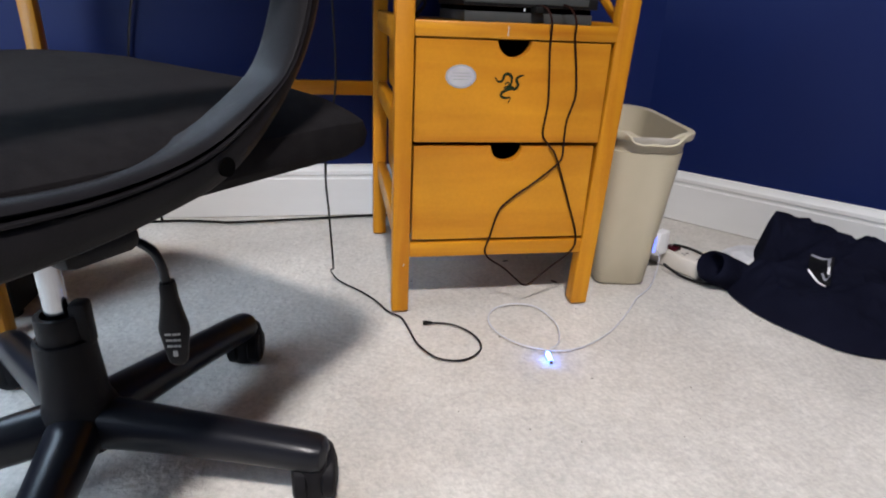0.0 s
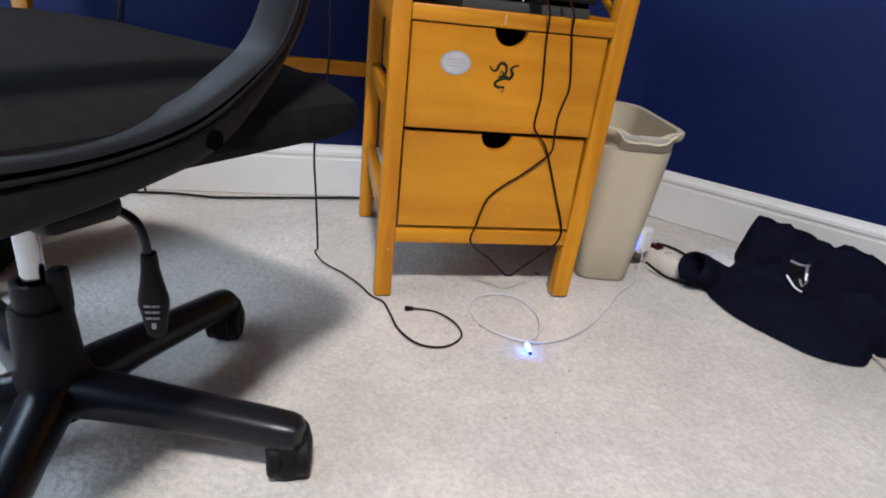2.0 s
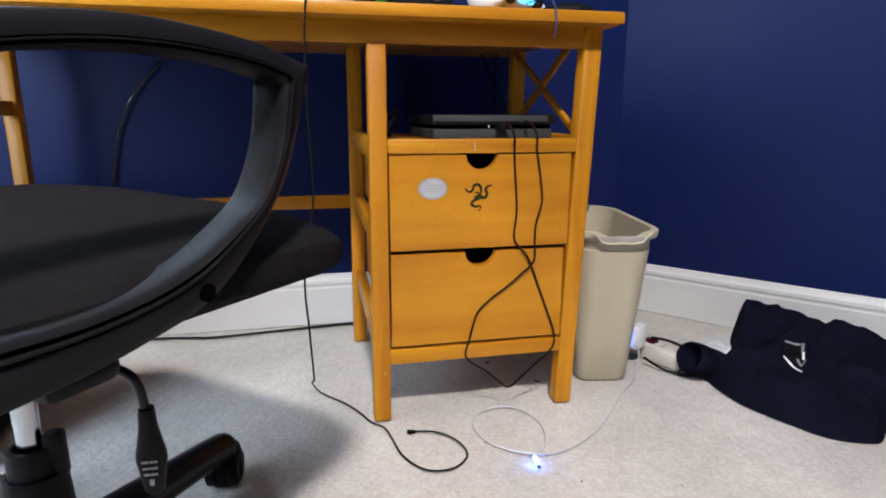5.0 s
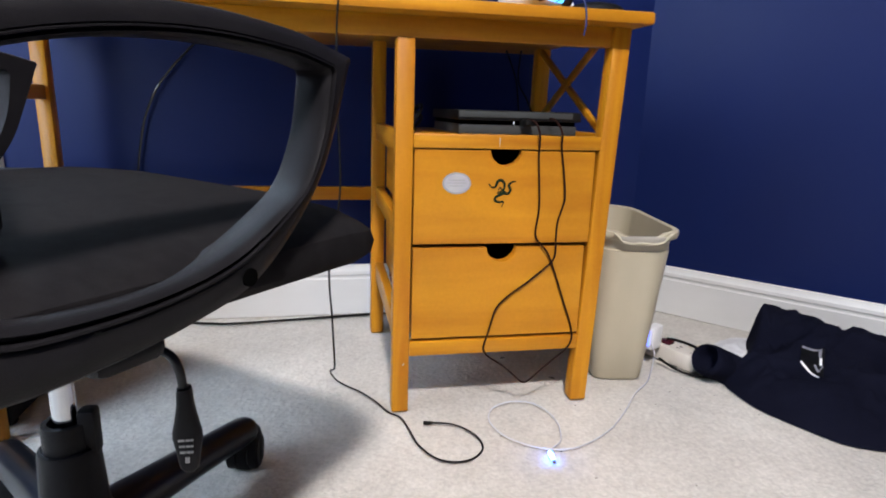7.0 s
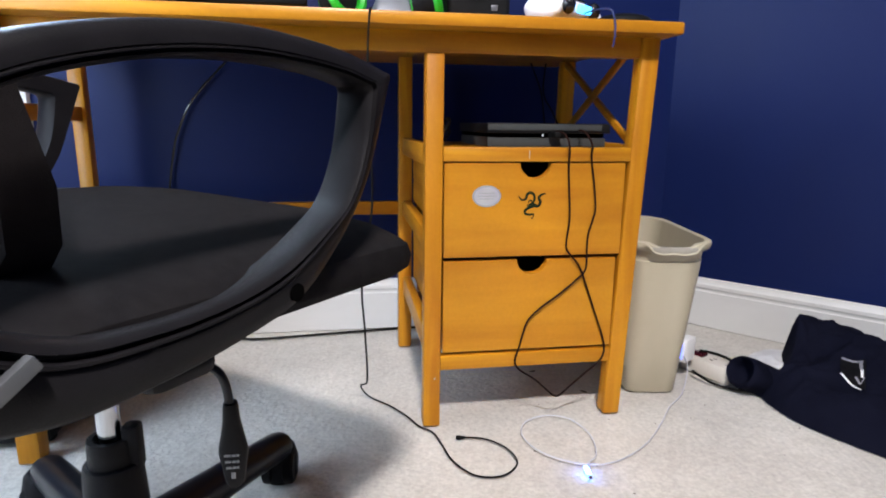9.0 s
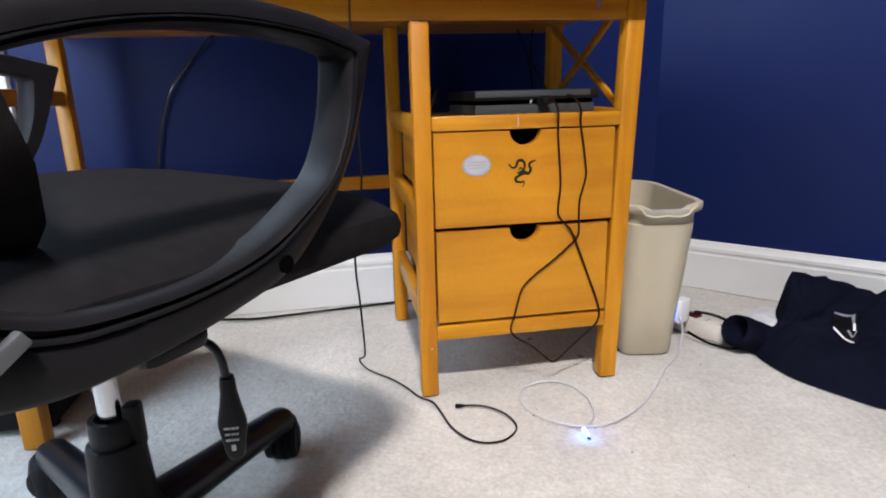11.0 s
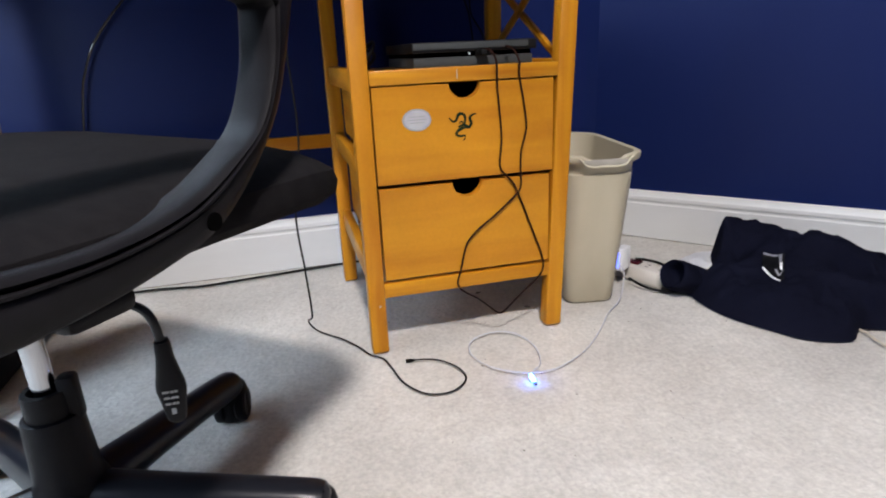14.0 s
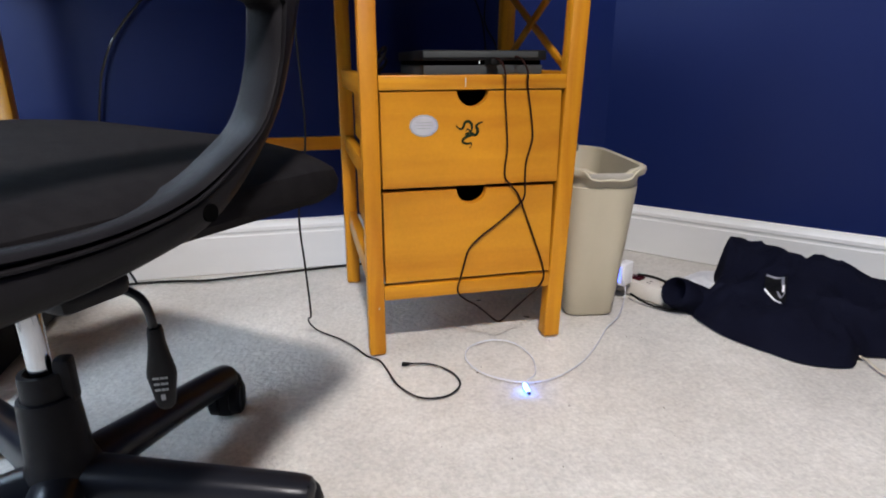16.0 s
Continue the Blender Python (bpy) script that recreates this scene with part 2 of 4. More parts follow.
def blob(centre, size, bm=None, m=None, sub=2):
    own = bmesh.new()
    bmesh.ops.create_icosphere(own, subdivisions=sub, radius=1)
    for v in own.verts:
        v.co = Vector((v.co.x * size[0], v.co.y * size[1], v.co.z * size[2]))
    if m is not None:
        own.transform(m)
    own.transform(Matrix.Translation(centre))
    return join(bm, own)


# ---- the room ----
CORNER = Vector((0.812, 0.60))
SLANT = Vector((0.655, -0.7556))
FAR = CORNER + SLANT * 2.2
WEST, SOUTH, HIGH, THICK = -1.45, -3.4, 2.44, 0.12


def wall(name, runs, mat, label):
    """Upright slabs: runs of (a, b, z0, z1) between plan points; the slab's inner face is on their left."""
    bm = bmesh.new()
    for a, b, z0, z1 in runs:
        a, b = Vector(a), Vector(b)
        way = (b - a).normalized()
        out = Vector((way.y, -way.x)) * THICK
        low = [(*a, z0), (*b, z0), (*(b + out), z0), (*(a + out), z0)]
        high = [(x, y, z1) for x, y, _ in low]
        loft([low, high], bm=bm)
    ob = part(name, bm, mat, None, smooth=0)
    return tagged(ob, label, "wall", kind="structure")


WIN = (-1.36, -0.985, 0.40, 1.95)
wall("wall_north", [((CORNER.x, 0.6), (WIN[1], 0.6), 0, HIGH), ((WIN[1], 0.6), (WIN[0], 0.6), 0, WIN[2]), ((WIN[1], 0.6), (WIN[0], 0.6), WIN[3], HIGH),
                    ((WIN[0], 0.6), (WEST, 0.6), 0, HIGH)], paint_blue, "navy blue painted wall behind the desk")
wall("wall_slanted", [(tuple(FAR), tuple(CORNER), 0, HIGH)], paint_blue, "navy blue painted wall at an angle beside the desk")
wall("wall_east", [((FAR.x, SOUTH), tuple(FAR), 0, HIGH)], paint_blue, "navy blue painted side wall")
wall("wall_south", [((WEST, SOUTH), (FAR.x, SOUTH), 0, HIGH)], paint_blue, "navy blue painted wall across the room")
wall("wall_west", [((WEST, 0.6), (WEST, -0.19), 0, HIGH), ((WEST, -0.19), (WEST, -1.05), 0, 0.15), ((WEST, -0.19), (WEST, -1.05), 1.55, HIGH),
                   ((WEST, -1.05), (WEST, SOUTH), 0, HIGH)], paint_blue, "navy blue painted wall with a window")
tagged(part("ceiling", box(WEST - 0.1, FAR.x + 0.1, SOUTH - 0.1, 0.72, HIGH, HIGH + 0.1, 0), paint_ceiling, smooth=0), "flat white painted ceiling", "ceiling", kind="structure")


def window(name, m, width, low, high, label):
    """A window in an opening: local x along the wall, y into the room, z up."""
    root = new(name)
    root.matrix_world = m
    bpy.context.view_layer.update()
    tagged(root, label, "window", kind="structure")
    h = width / 2
    frame_bm = box(-h - 0.09, -h, -0.015, 0.02, low - 0.02, high + 0.09)
    box(h, h + 0.09, -0.015, 0.02, low - 0.02, high + 0.09, bm=frame_bm)
    box(-h, h, -0.015, 0.02, high, high + 0.09, bm=frame_bm)
    frame_bm.transform(m)
    part("casing", frame_bm, paint_white, root)
    sash = box(-h, -h + 0.045, -0.09, -0.05, low, high)
    box(h - 0.045, h, -0.09, -0.05, low, high, bm=sash)
    for z in (low, (low + high) / 2 - 0.02, high - 0.045):
        box(-h + 0.045, h - 0.045, -0.09, -0.05, z, z + 0.045, bm=sash)
    sash.transform(m)
    part("sash", sash, paint_white, root)
    sill = box(-h - 0.1, h + 0.1, -0.05, 0.05, low - 0.045, low - 0.02)
    sill.transform(m)
    part("sill", sill, paint_white, root)
    pane = box(-h + 0.045, h - 0.045, -0.075, -0.07, low + 0.045, high - 0.045, 0)
    pane.transform(m)
    glass = part("pane", pane, daylight_pane, root, "pane bright with daylight", smooth=0)
    return root


window("window_1", pose((WIN[0] + WIN[1]) / 2, 0.6, 0, 0, 0, 180), WIN[1] - WIN[0], WIN[2], WIN[3], "white framed window bright with daylight")
window("window_2", pose(WEST, -0.62, 0, 0, 0, -90), 0.86, 0.15, 1.55, "white framed window in the side wall")


def skirting(name, a, b, label):
    """A tall moulded baseboard along the inner side of a wall from a to b."""
    profile = [(0, 0), (0.016, 0), (0.016, 0.104), (0.0135, 0.107), (0.0135, 0.113), (0.017, 0.117), (0.016, 0.126), (0.010, 0.133), (0.007, 0.142), (0, 0.144)]
    a, b = Vector(a), Vector(b)
    way = (b - a).normalized()
    inner = Vector((-way.y, way.x))
    rings = [[(*(p + inner * (d - 0.001)), z) for d, z in profile] for p in (a, b)]
    return tagged(part(name, loft(rings), paint_white, smooth=25), label, "baseboard", kind="structure")


skirting("baseboard_north", (CORNER.x, 0.6), (WEST, 0.6), "tall white moulded baseboard behind the desk")
skirting("baseboard_slanted", tuple(FAR), (CORNER.x, 0.6), "tall white moulded baseboard on the slanted wall")
skirting("baseboard_east", (FAR.x, SOUTH), tuple(FAR), "tall white moulded baseboard")
skirting("baseboard_south", (WEST, SOUTH), (FAR.x, SOUTH), "tall white moulded baseboard")
skirting("baseboard_west", (WEST, 0.6), (WEST, SOUTH), "tall white moulded baseboard")


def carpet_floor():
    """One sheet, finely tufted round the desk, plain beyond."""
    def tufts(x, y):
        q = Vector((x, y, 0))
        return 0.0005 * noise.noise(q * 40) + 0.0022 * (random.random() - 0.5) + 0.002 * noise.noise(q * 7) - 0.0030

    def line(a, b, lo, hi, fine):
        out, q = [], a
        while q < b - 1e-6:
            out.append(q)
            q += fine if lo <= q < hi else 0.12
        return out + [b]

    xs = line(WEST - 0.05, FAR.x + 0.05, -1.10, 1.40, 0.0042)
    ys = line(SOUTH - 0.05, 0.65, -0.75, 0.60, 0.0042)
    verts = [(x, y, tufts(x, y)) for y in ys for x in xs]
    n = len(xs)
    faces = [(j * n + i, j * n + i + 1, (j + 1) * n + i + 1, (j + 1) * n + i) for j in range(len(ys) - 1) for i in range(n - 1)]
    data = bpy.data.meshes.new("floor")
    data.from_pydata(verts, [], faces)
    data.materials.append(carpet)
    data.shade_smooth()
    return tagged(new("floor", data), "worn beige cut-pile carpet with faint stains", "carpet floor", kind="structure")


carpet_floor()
tagged(part("ceiling_lamp", lathe([(0.02, 2.44), (0.19, 2.435), (0.19, 2.40), (0.17, 2.35), (0.10, 2.325), (0.02, 2.32)], (-0.17, -1.72, 0)), glowing("lamp_glass", (1.0, 0.9, 0.75), 1.5)),
       "round frosted glass ceiling lamp, lit", "ceiling lamp")


# ---- the desk ----
def desk():
    root = base("desk", -0.15, 0.22, 0, "amber varnished pine desk with a two-drawer pedestal and an open shelf", "desk")
    # legs: plan at the foot, top, and outward lean a metre, set to fit the camera's view
    legs = [(0.006, 0.0385, 0.0, 0.034, 0.700, 0.004), (0.3775, 0.4115, 0.0, 0.035, 0.736, 0.036), (-0.004, 0.029, 0.425, 0.460, 0.736, 0.006), (0.400, 0.434, 0.425, 0.460, 0.736, 0.016),
            (-0.696, -0.660, -0.031, 0.005, 0.736, 0), (-0.736, -0.705, 0.428, 0.460, 0.736, 0)]
    for x0, x1, y0, y1, high, lean in legs:
        bm = box(x0, x1, y0, y1, 0, high, 0.0035)
        for v in bm.verts:
            v.co.x += lean * v.co.z
            # the foot is worn round
            if v.co.z < 0.003:
                mid = ((x0 + x1) / 2, (y0 + y1) / 2)
                v.co.x, v.co.y = mid[0] + (v.co.x - mid[0]) * 0.93, mid[1] + (v.co.y - mid[1]) * 0.93
        part("leg", bm, wood_z, root)
    part("tabletop", box(-0.765, 0.455, -0.046, 0.592, 0.736, 0.757, 0.004), wood_x, root)
    part("apron", box(-0.660, 0.4030, 0.006, 0.028, 0.700, 0.736, 0.002), wood_x, root)
    part("shelf_rail", box(0.0405, 0.3975, 0.001, 0.022, 0.514, 0.540, 0.003), wood_x, root)
    part("bottom_rail", box(0.0385, 0.3825, 0.001, 0.022, 0.116, 0.145, 0.003), wood_x, root)
    part("shelf", box(0.0405, 0.398, 0.022, 0.460, 0.520, 0.536, 0.002), wood_y, root)
    part("stretcher", box(-0.705, 0.004, 0.436, 0.452, 0.354, 0.387, 0.003), wood_x, root)
    # the pedestal's sides: three rails a side with thin panels between
    for x0, x1, px in ((0.008, 0.028, 0.0345), (0.402, 0.420, 0.4000)):
        for z0, z1 in ((0.505, 0.545), (0.352, 0.390), (0.150, 0.195)):
            part("side_rail", box(x0, x1, 0.038, 0.425, z0, z1, 0.003), wood_y, root)
        for z0, z1 in ((0.390, 0.505), (0.195, 0.352)):
            part("side_panel", box(px, px + 0.006, 0.038, 0.425, z0, z1, 0), wood_y, root, smooth=0)
    part("side_rail", box(-0.700, -0.682, 0.005, 0.428, 0.578, 0.609, 0.003, m=Matrix.Translation((-0.691, 0.005, 0)) @ pose(0, 0, 0, 0, 0, 4.0) @ Matrix.Translation((0.691, -0.005, 0))), wood_y, root)
    # crossed bars on the outer side of the open shelf
    for za, zb in ((0.548, 0.728), (0.728, 0.548)):
        a, b = Vector((0.412, 0.040, za)), Vector((0.420, 0.424, zb))
        if za > zb:
            a.x, b.x = 0.405, 0.412
        way = b - a
        bar = box(-0.0045, 0.0045, 0, way.length, -0.0075, 0.0075, 0.002, m=Matrix.Translation(a) @ Euler((math.atan2(way.z, way.y), 0, -0.02)).to_matrix().to_4x4())
        part("cross_bar", bar, wood_y, root)
    part("back_panel", box(0.046, 0.389, 0.440, 0.448, 0.150, 0.514, 0), wood_x, root, smooth=0)
    part("bottom_board", box(0.046, 0.389, 0.024, 0.438, 0.146, 0.149, 0), wood_y, root, smooth=0)

    def drawer(z0, z1, x1):
        """A flat front with a half-round finger hole cut in its top edge, and the box behind."""
        x0, cx, r, y0, y1 = 0.0430, 0.2135, 0.0295, 0.003, 0.021
        outline = [(x0, z0), (x1, z0), (x1, z1)] + [(cx + r * math.cos(-math.pi * k / 18), z1 + 0.93 * r * math.sin(-math.pi * k / 18)) for k in range(19)] + [(x0, z1)]
        bm = bmesh.new()
        front = bm.faces.new([bm.verts.new((x, y0, z)) for x, z in outline])
        moved = bmesh.ops.extrude_face_region(bm, geom=[front])["geom"]
        for v in moved:
            if isinstance(v, bmesh.types.BMVert):
                v.co.y = y1
        bmesh.ops.bevel(bm, geom=[e for e in bm.edges if abs(e.verts[0].co.y - y0) < 1e-5 and abs(e.verts[1].co.y - y0) < 1e-5], offset=0.0016, segments=2, affect="EDGES")
        ob = part("drawer", bm, wood_face, root)
        inner = box(x0 + 0.008, x1 - 0.008, y1 + 0.37, y1 + 0.382, z0 + 0.01, z1 - 0.02, 0)
        for q in (x0 + 0.008, x1 - 0.018):
            box(q, q + 0.010, y1, y1 + 0.37, z0 + 0.01, z1 - 0.02, 0, bm=inner)
        box(x0 + 0.018, x1 - 0.018, y1, y1 + 0.37, z0 + 0.01, z0 + 0.016, 0, bm=inner)
        part("drawer_box", inner, drawer_inside, ob, smooth=0)
        return ob

    drawer(0.151, 0.330, 0.3815)
    top = drawer(0.337, 0.5115, 0.3885)

    def disc(name, cx, cz, rx, rz, y, mat, parent, label=""):
        ring = [(cx + rx * math.cos(2 * math.pi * k / 40), cz + rz * math.sin(2 * math.pi * k / 40)) for k in range(40)]
        return part(name, loft([[(x, y, z) for x, z in ring], [(x, y + 0.0008, z) for x, z in ring]]), mat, parent, label, smooth=20)

    edge = disc("sticker", 0.1215, 0.4515, 0.0268, 0.0198, 0.0021, sticker_grey, top, "oval white paper sticker with a grey border")
    disc("sticker_face", 0.1215, 0.4515, 0.0232, 0.0166, 0.0016, sticker_white, edge)
    for k, w in enumerate((0.015, 0.018, 0.013)):
        part("print_bar", box(0.1215 - w, 0.1215 + w, 0.0012, 0.0017, 0.4565 - 0.0052 * k, 0.4578 - 0.0052 * k, 0), sticker_grey, edge, smooth=0)
    # the printed emblem: wavy interlaced strokes
    strokes = [[(-0.026, 0.013), (-0.020, 0.0065), (-0.013, 0.0075), (-0.0087, 0.0174), (-0.0017, 0.019), (0.004, 0.0133), (0.003, 0.0017), (-0.006, -0.006), (-0.009, -0.003)],
               [(0.026, 0.0174), (0.0186, 0.016), (0.0128, 0.0104), (0.016, 0.0017), (0.0116, -0.0058), (0.004, -0.004), (-0.003, 0.0058), (-0.007, 0.001)],
               [(-0.009, -0.0035), (0.0, -0.0012), (0.008, -0.004), (-0.003, -0.0078), (-0.0116, -0.0125), (-0.0125, -0.0185), (-0.0046, -0.0215), (0.003, -0.0205), (0.0035, -0.025), (0.0, -0.030)]]
    emblem = bmesh.new()
    for stroke in strokes:
        line = spline([(0.208 + x, 0.0022, 0.4380 + z) for x, z in stroke], 5)
        wide = [0.0024 * (0.45 + math.sin(math.pi * min(k / len(line) * 1.15, 1)) * 0.75) for k in range(len(line))]
        tube(line, wide, 6, bm=emblem)
    for v in emblem.verts:
        v.co.y = 0.0026 + (v.co.y - 0.0022) * 0.25
    part("emblem", emblem, logo_ink, top, "dark green printed emblem of wavy lines")
    part("chip", blob((0.0277, 0.0, 0.1015), (0.0016, 0.0008, 0.0032), m=pose(0, 0, 0, 0, 25, 0), sub=1), sticker_white, root, "pale chip in the varnish")
    part("scratch", box(0.1985, 0.1998, 0.0002, 0.0012, 0.519, 0.535, 0), sticker_white, root, smooth=0)
    return root


desk()


# ---- the office chair ----
def office_chair():
    turn = 52 - 90
    root = base("office_chair", -0.387, -0.392, 0, "black swivel office chair with looped plastic arms and fabric seat", "office chair", turn=turn)
    W = root.matrix_world.copy()

    def put(name, bm, mat, parent=root, label="", smooth=35):
        bm.transform(W)
        return part(name, bm, mat, parent, label, smooth)

    # five-star foot: arm directions in the chair's own frame
    first = -14.5 - turn
    foot = Matrix.Rotation(-radians(turn), 4, "Z") @ Vector((-0.015, 0.010, 0))
    under = Matrix.Translation(foot)
    hub = lathe([(0.020, 0.055), (0.040, 0.058), (0.043, 0.075), (0.042, 0.105), (0.0365, 0.118), (0.0350, 0.128), (0.0315, 0.196), (0.0303, 0.200), (0.026, 0.201), (0.026, 0.150)], sides=40, axis=under)
    hub_ob = put("hub", hub, black_plastic)
    put("sleeve", lathe([(0.024, 0.150), (0.0255, 0.160), (0.0250, 0.224), (0.0238, 0.231), (0.018, 0.231), (0.0145, 0.222)], sides=36, axis=under), black_plastic, hub_ob)
    put("sleeve_clip", box(0.014, 0.034, -0.010, 0.012, 0.190, 0.246, 0.006, m=under @ pose(0, 0, 0, 0, 0, 35)), black_plastic, hub_ob)
    put("gas_column", lathe([(0.0120, 0.21), (0.0125, 0.22), (0.0125, 0.395), (0.010, 0.40)], sides=32, axis=under), chrome)
    for k in range(5):
        a = radians(first + 72 * k)
        way = Vector((math.cos(a), math.sin(a), 0))
        side = Vector((-way.y, way.x, 0))
        rings = []
        for s, wd, top, low in ((0.030, 0.031, 0.114, 0.056), (0.06, 0.0285, 0.112, 0.056), (0.12, 0.0260, 0.106, 0.055), (0.20, 0.0245, 0.098, 0.051), (0.265, 0.0238, 0.091, 0.047), (0.288, 0.0232, 0.088, 0.046), (0.298, 0.020, 0.085, 0.047), (0.3035, 0.010, 0.078, 0.054)):
            mid, h = (top + low) / 2, (top - low) / 2
            ring = []
            for j in range(16):
                b = 2 * math.pi * j / 16
                cx, cz = math.cos(b), math.sin(b)
                k1 = 0.85
                ring.append(foot + way * s * 0.988 + side * wd * math.copysign(abs(cx) ** k1, cx) + Vector((0, 0, mid + h * math.copysign(abs(cz) ** k1, cz))))
            rings.append(ring)
        arm = put("base_arm", loft(rings), black_satin)
        # twin-wheel castor under the arm's end; the first is swung to fit the camera's view
        swing = radians(first + 72 * k + (105, 25, 40, -35, 10)[k])
        fw = Vector((math.cos(swing), math.sin(swing), 0))
        fs = Vector((-fw.y, fw.x, 0))
        pivot = foot + way * 0.282
        castor = put("castor", tube([pivot + Vector((0, 0, 0.030)), pivot + Vector((0, 0, 0.062))], 0.008, 12), black_plastic, arm)
        axle = pivot + fw * 0.006 + Vector((0, 0, 0.0285))
        turn_m = Matrix(((fw.x, 0, fs.x, 0), (fw.y, 0, fs.y, 0), (fw.z, 1, fs.z, 0), (0, 0, 0, 1)))
        put("hood", lathe([(0.004, 0.005), (0.0245, 0.005), (0.0280, 0.013), (0.0284, 0.044), (0.0245, 0.062), (0.015, 0.0715), (0.002, 0.074)], sides=28, axis=Matrix.Translation((axle.x + 0.004 * fw.x, axle.y + 0.004 * fw.y, 0))), black_plastic, castor)
        for sgn in (-1, 1):
            m = Matrix.Translation(axle + fs * sgn * 0.0165) @ turn_m
            put("wheel", lathe([(0.006, -0.009), (0.024, -0.009), (0.0282, -0.006), (0.0288, 0), (0.0282, 0.006), (0.024, 0.0088), (0.012, 0.0095), (0.003, 0.010)], sides=28, axis=m), black_plastic, castor)

    # tilt mechanism, lever and its paddle
    mech = box(-0.075, 0.085, -0.10, 0.075, 0.385, 0.412, 0.008)
    put("mechanism", mech, black_plastic)
    put("arm_clamp", box(0.180, 0.243, -0.118, -0.058, 0.388, 0.4125, 0.010), black_plastic)
    put("mechanism_plate", box(-0.11, 0.12, -0.14, 0.12, 0.410, 0.418, 0.003), black_satin)
    lever_line = spline([(0.08, -0.045, 0.386), (0.14, -0.038, 0.380), (0.176, -0.029, 0.373), (0.193, -0.022, 0.365), (0.1985, -0.0185, 0.352), (0.200, -0.017, 0.336), (0.201, -0.0165, 0.318)], 6)
    lever = put("lever", tube(lever_line, 0.0041, 12), black_satin)
    rings = []
    for z, wd, th in ((0.339, 0.0080, 0.0075), (0.334, 0.0092, 0.008), (0.322, 0.0098, 0.008), (0.305, 0.0135, 0.0075), (0.290, 0.0175, 0.0068), (0.283, 0.0180, 0.0064), (0.268, 0.0148, 0.006), (0.256, 0.0128, 0.0058), (0.248, 0.0108, 0.005), (0.244, 0.006, 0.003)):
        rings.append([Vector((0.201, -0.0165, 0.292 + (z - 0.2915) * 0.88)) + Vector((0.80, 0.60, 0)) * 0.74 * wd * math.copysign(abs(math.cos(b)) ** 0.8, math.cos(b)) + Vector((0.60, -0.80, 0)) * th * math.copysign(abs(math.sin(b)) ** 0.8, math.sin(b))
                      for b in (2 * math.pi * j / 20 for j in range(20))])
    paddle = put("lever_paddle", loft(rings), black_plastic, lever, "black plastic paddle with pale printed lines")
    face = Vector((0.201, -0.0165, 0)) + Vector((0.60, -0.80, 0)) * 0.0066
    for z, wd in ((0.285, 0.0068), (0.279, 0.0064), (0.273, 0.0060)):
        bar = bmesh.new()
        for s0, s1 in ((-1, -0.2), (-0.05, 0.45), (0.55, 0.9)):
            box(s0 * wd, s1 * wd, -0.0006, 0.0006, -0.0010, 0.0010, 0, bm=bar, m=Matrix.Translation(face + Vector((0, 0, z))) @ pose(0, 0, 0, 0, 0, math.degrees(math.atan2(0.60, 0.80))))
        put("print_bar", bar, sticker_grey, paddle, smooth=0)
    put("print_mark", box(-0.0018, 0.0018, -0.0006, 0.0006, -0.0028, 0.0028, 0, m=Matrix.Translation(face + Vector((0, 0, 0.265))) @ pose(0, 0, 0, 0, 0, math.degrees(math.atan2(0.60, 0.80)))), sticker_grey, paddle, smooth=0)

    # seat pan and cushion, tilted to the right to fit the camera's view, with a drooping front
    tilt = Matrix.Translation((0, 0, 0.455)) @ pose(0, 0, 0, -1.0, 2.2, 0) @ Matrix.Translation((0, 0, -0.455))
    pan = loft([rounded(0, -0.005, 0.17, 0.17, 0.07, 0.408), rounded(0, 0, 0.195, 0.19, 0.08, 0.413), rounded(0, 0, 0.20, 0.20, 0.08, 0.428)])
    pan.transform(tilt)
    put("seat_pan", pan, black_plastic)
    rows = []
    for z, grow in ((0.417, -0.055), (0.420, -0.028), (0.428, -0.007), (0.440, 0.005), (0.453, 0.007), (0.466, 0.003), (0.477, -0.008), (0.485, -0.027), (0.4905, -0.060), (0.4925, -0.115), (0.4925, -0.18)):
        ring = []
        for v in rounded(0, 0.0, 0.256 + grow, 0.258 + grow, 0.098 + min(grow, 0) * 0.4, z, seg=10):
            front = max(0.0, (v.y - 0.10) / 0.14)
            droop = 0.012 * front * front
            bulge = 0.004 * math.cos(v.x * 12) * (1 if z > 0.47 else 0)
            ring.append(Vector((v.x, v.y, v.z - droop + bulge)))
        rows.append(ring)
    cushion = loft(rows)
    cushion.transform(tilt)
    put("seat", cushion, black_fabric, label="black woven fabric seat cushion")

    # backrest: a reclined, curved pad
    rows = []
    for z, half, f in ((0.462, 0.150, -0.152), (0.470, 0.178, -0.146), (0.50, 0.196, -0.139), (0.54, 0.203, -0.142), (0.60, 0.205, -0.158), (0.68, 0.205, -0.180), (0.78, 0.20, -0.202), (0.88, 0.185, -0.224), (0.93, 0.165, -0.236), (0.95, 0.13, -0.242)):
        fronts = [Vector((half * u, f - 0.045 * (1 - u * u), z)) for u in (-1, -0.85, -0.6, -0.3, 0, 0.3, 0.6, 0.85, 1)]
        backs = [p + Vector((0, -0.034 - 0.01 * (1 - (p.x / half) ** 2), 0)) for p in reversed(fronts)]
        rows.append(fronts + backs)
    put("backrest", loft(rows), black_mesh, label="black mesh backrest, leaning back", smooth=60)
    put("back_bracket", tube(spline([(0, -0.10, 0.405), (0, -0.22, 0.412), (0, -0.262, 0.46), (0, -0.262, 0.60), (0, -0.275, 0.72)], 6), 0.018, 12), black_plastic)

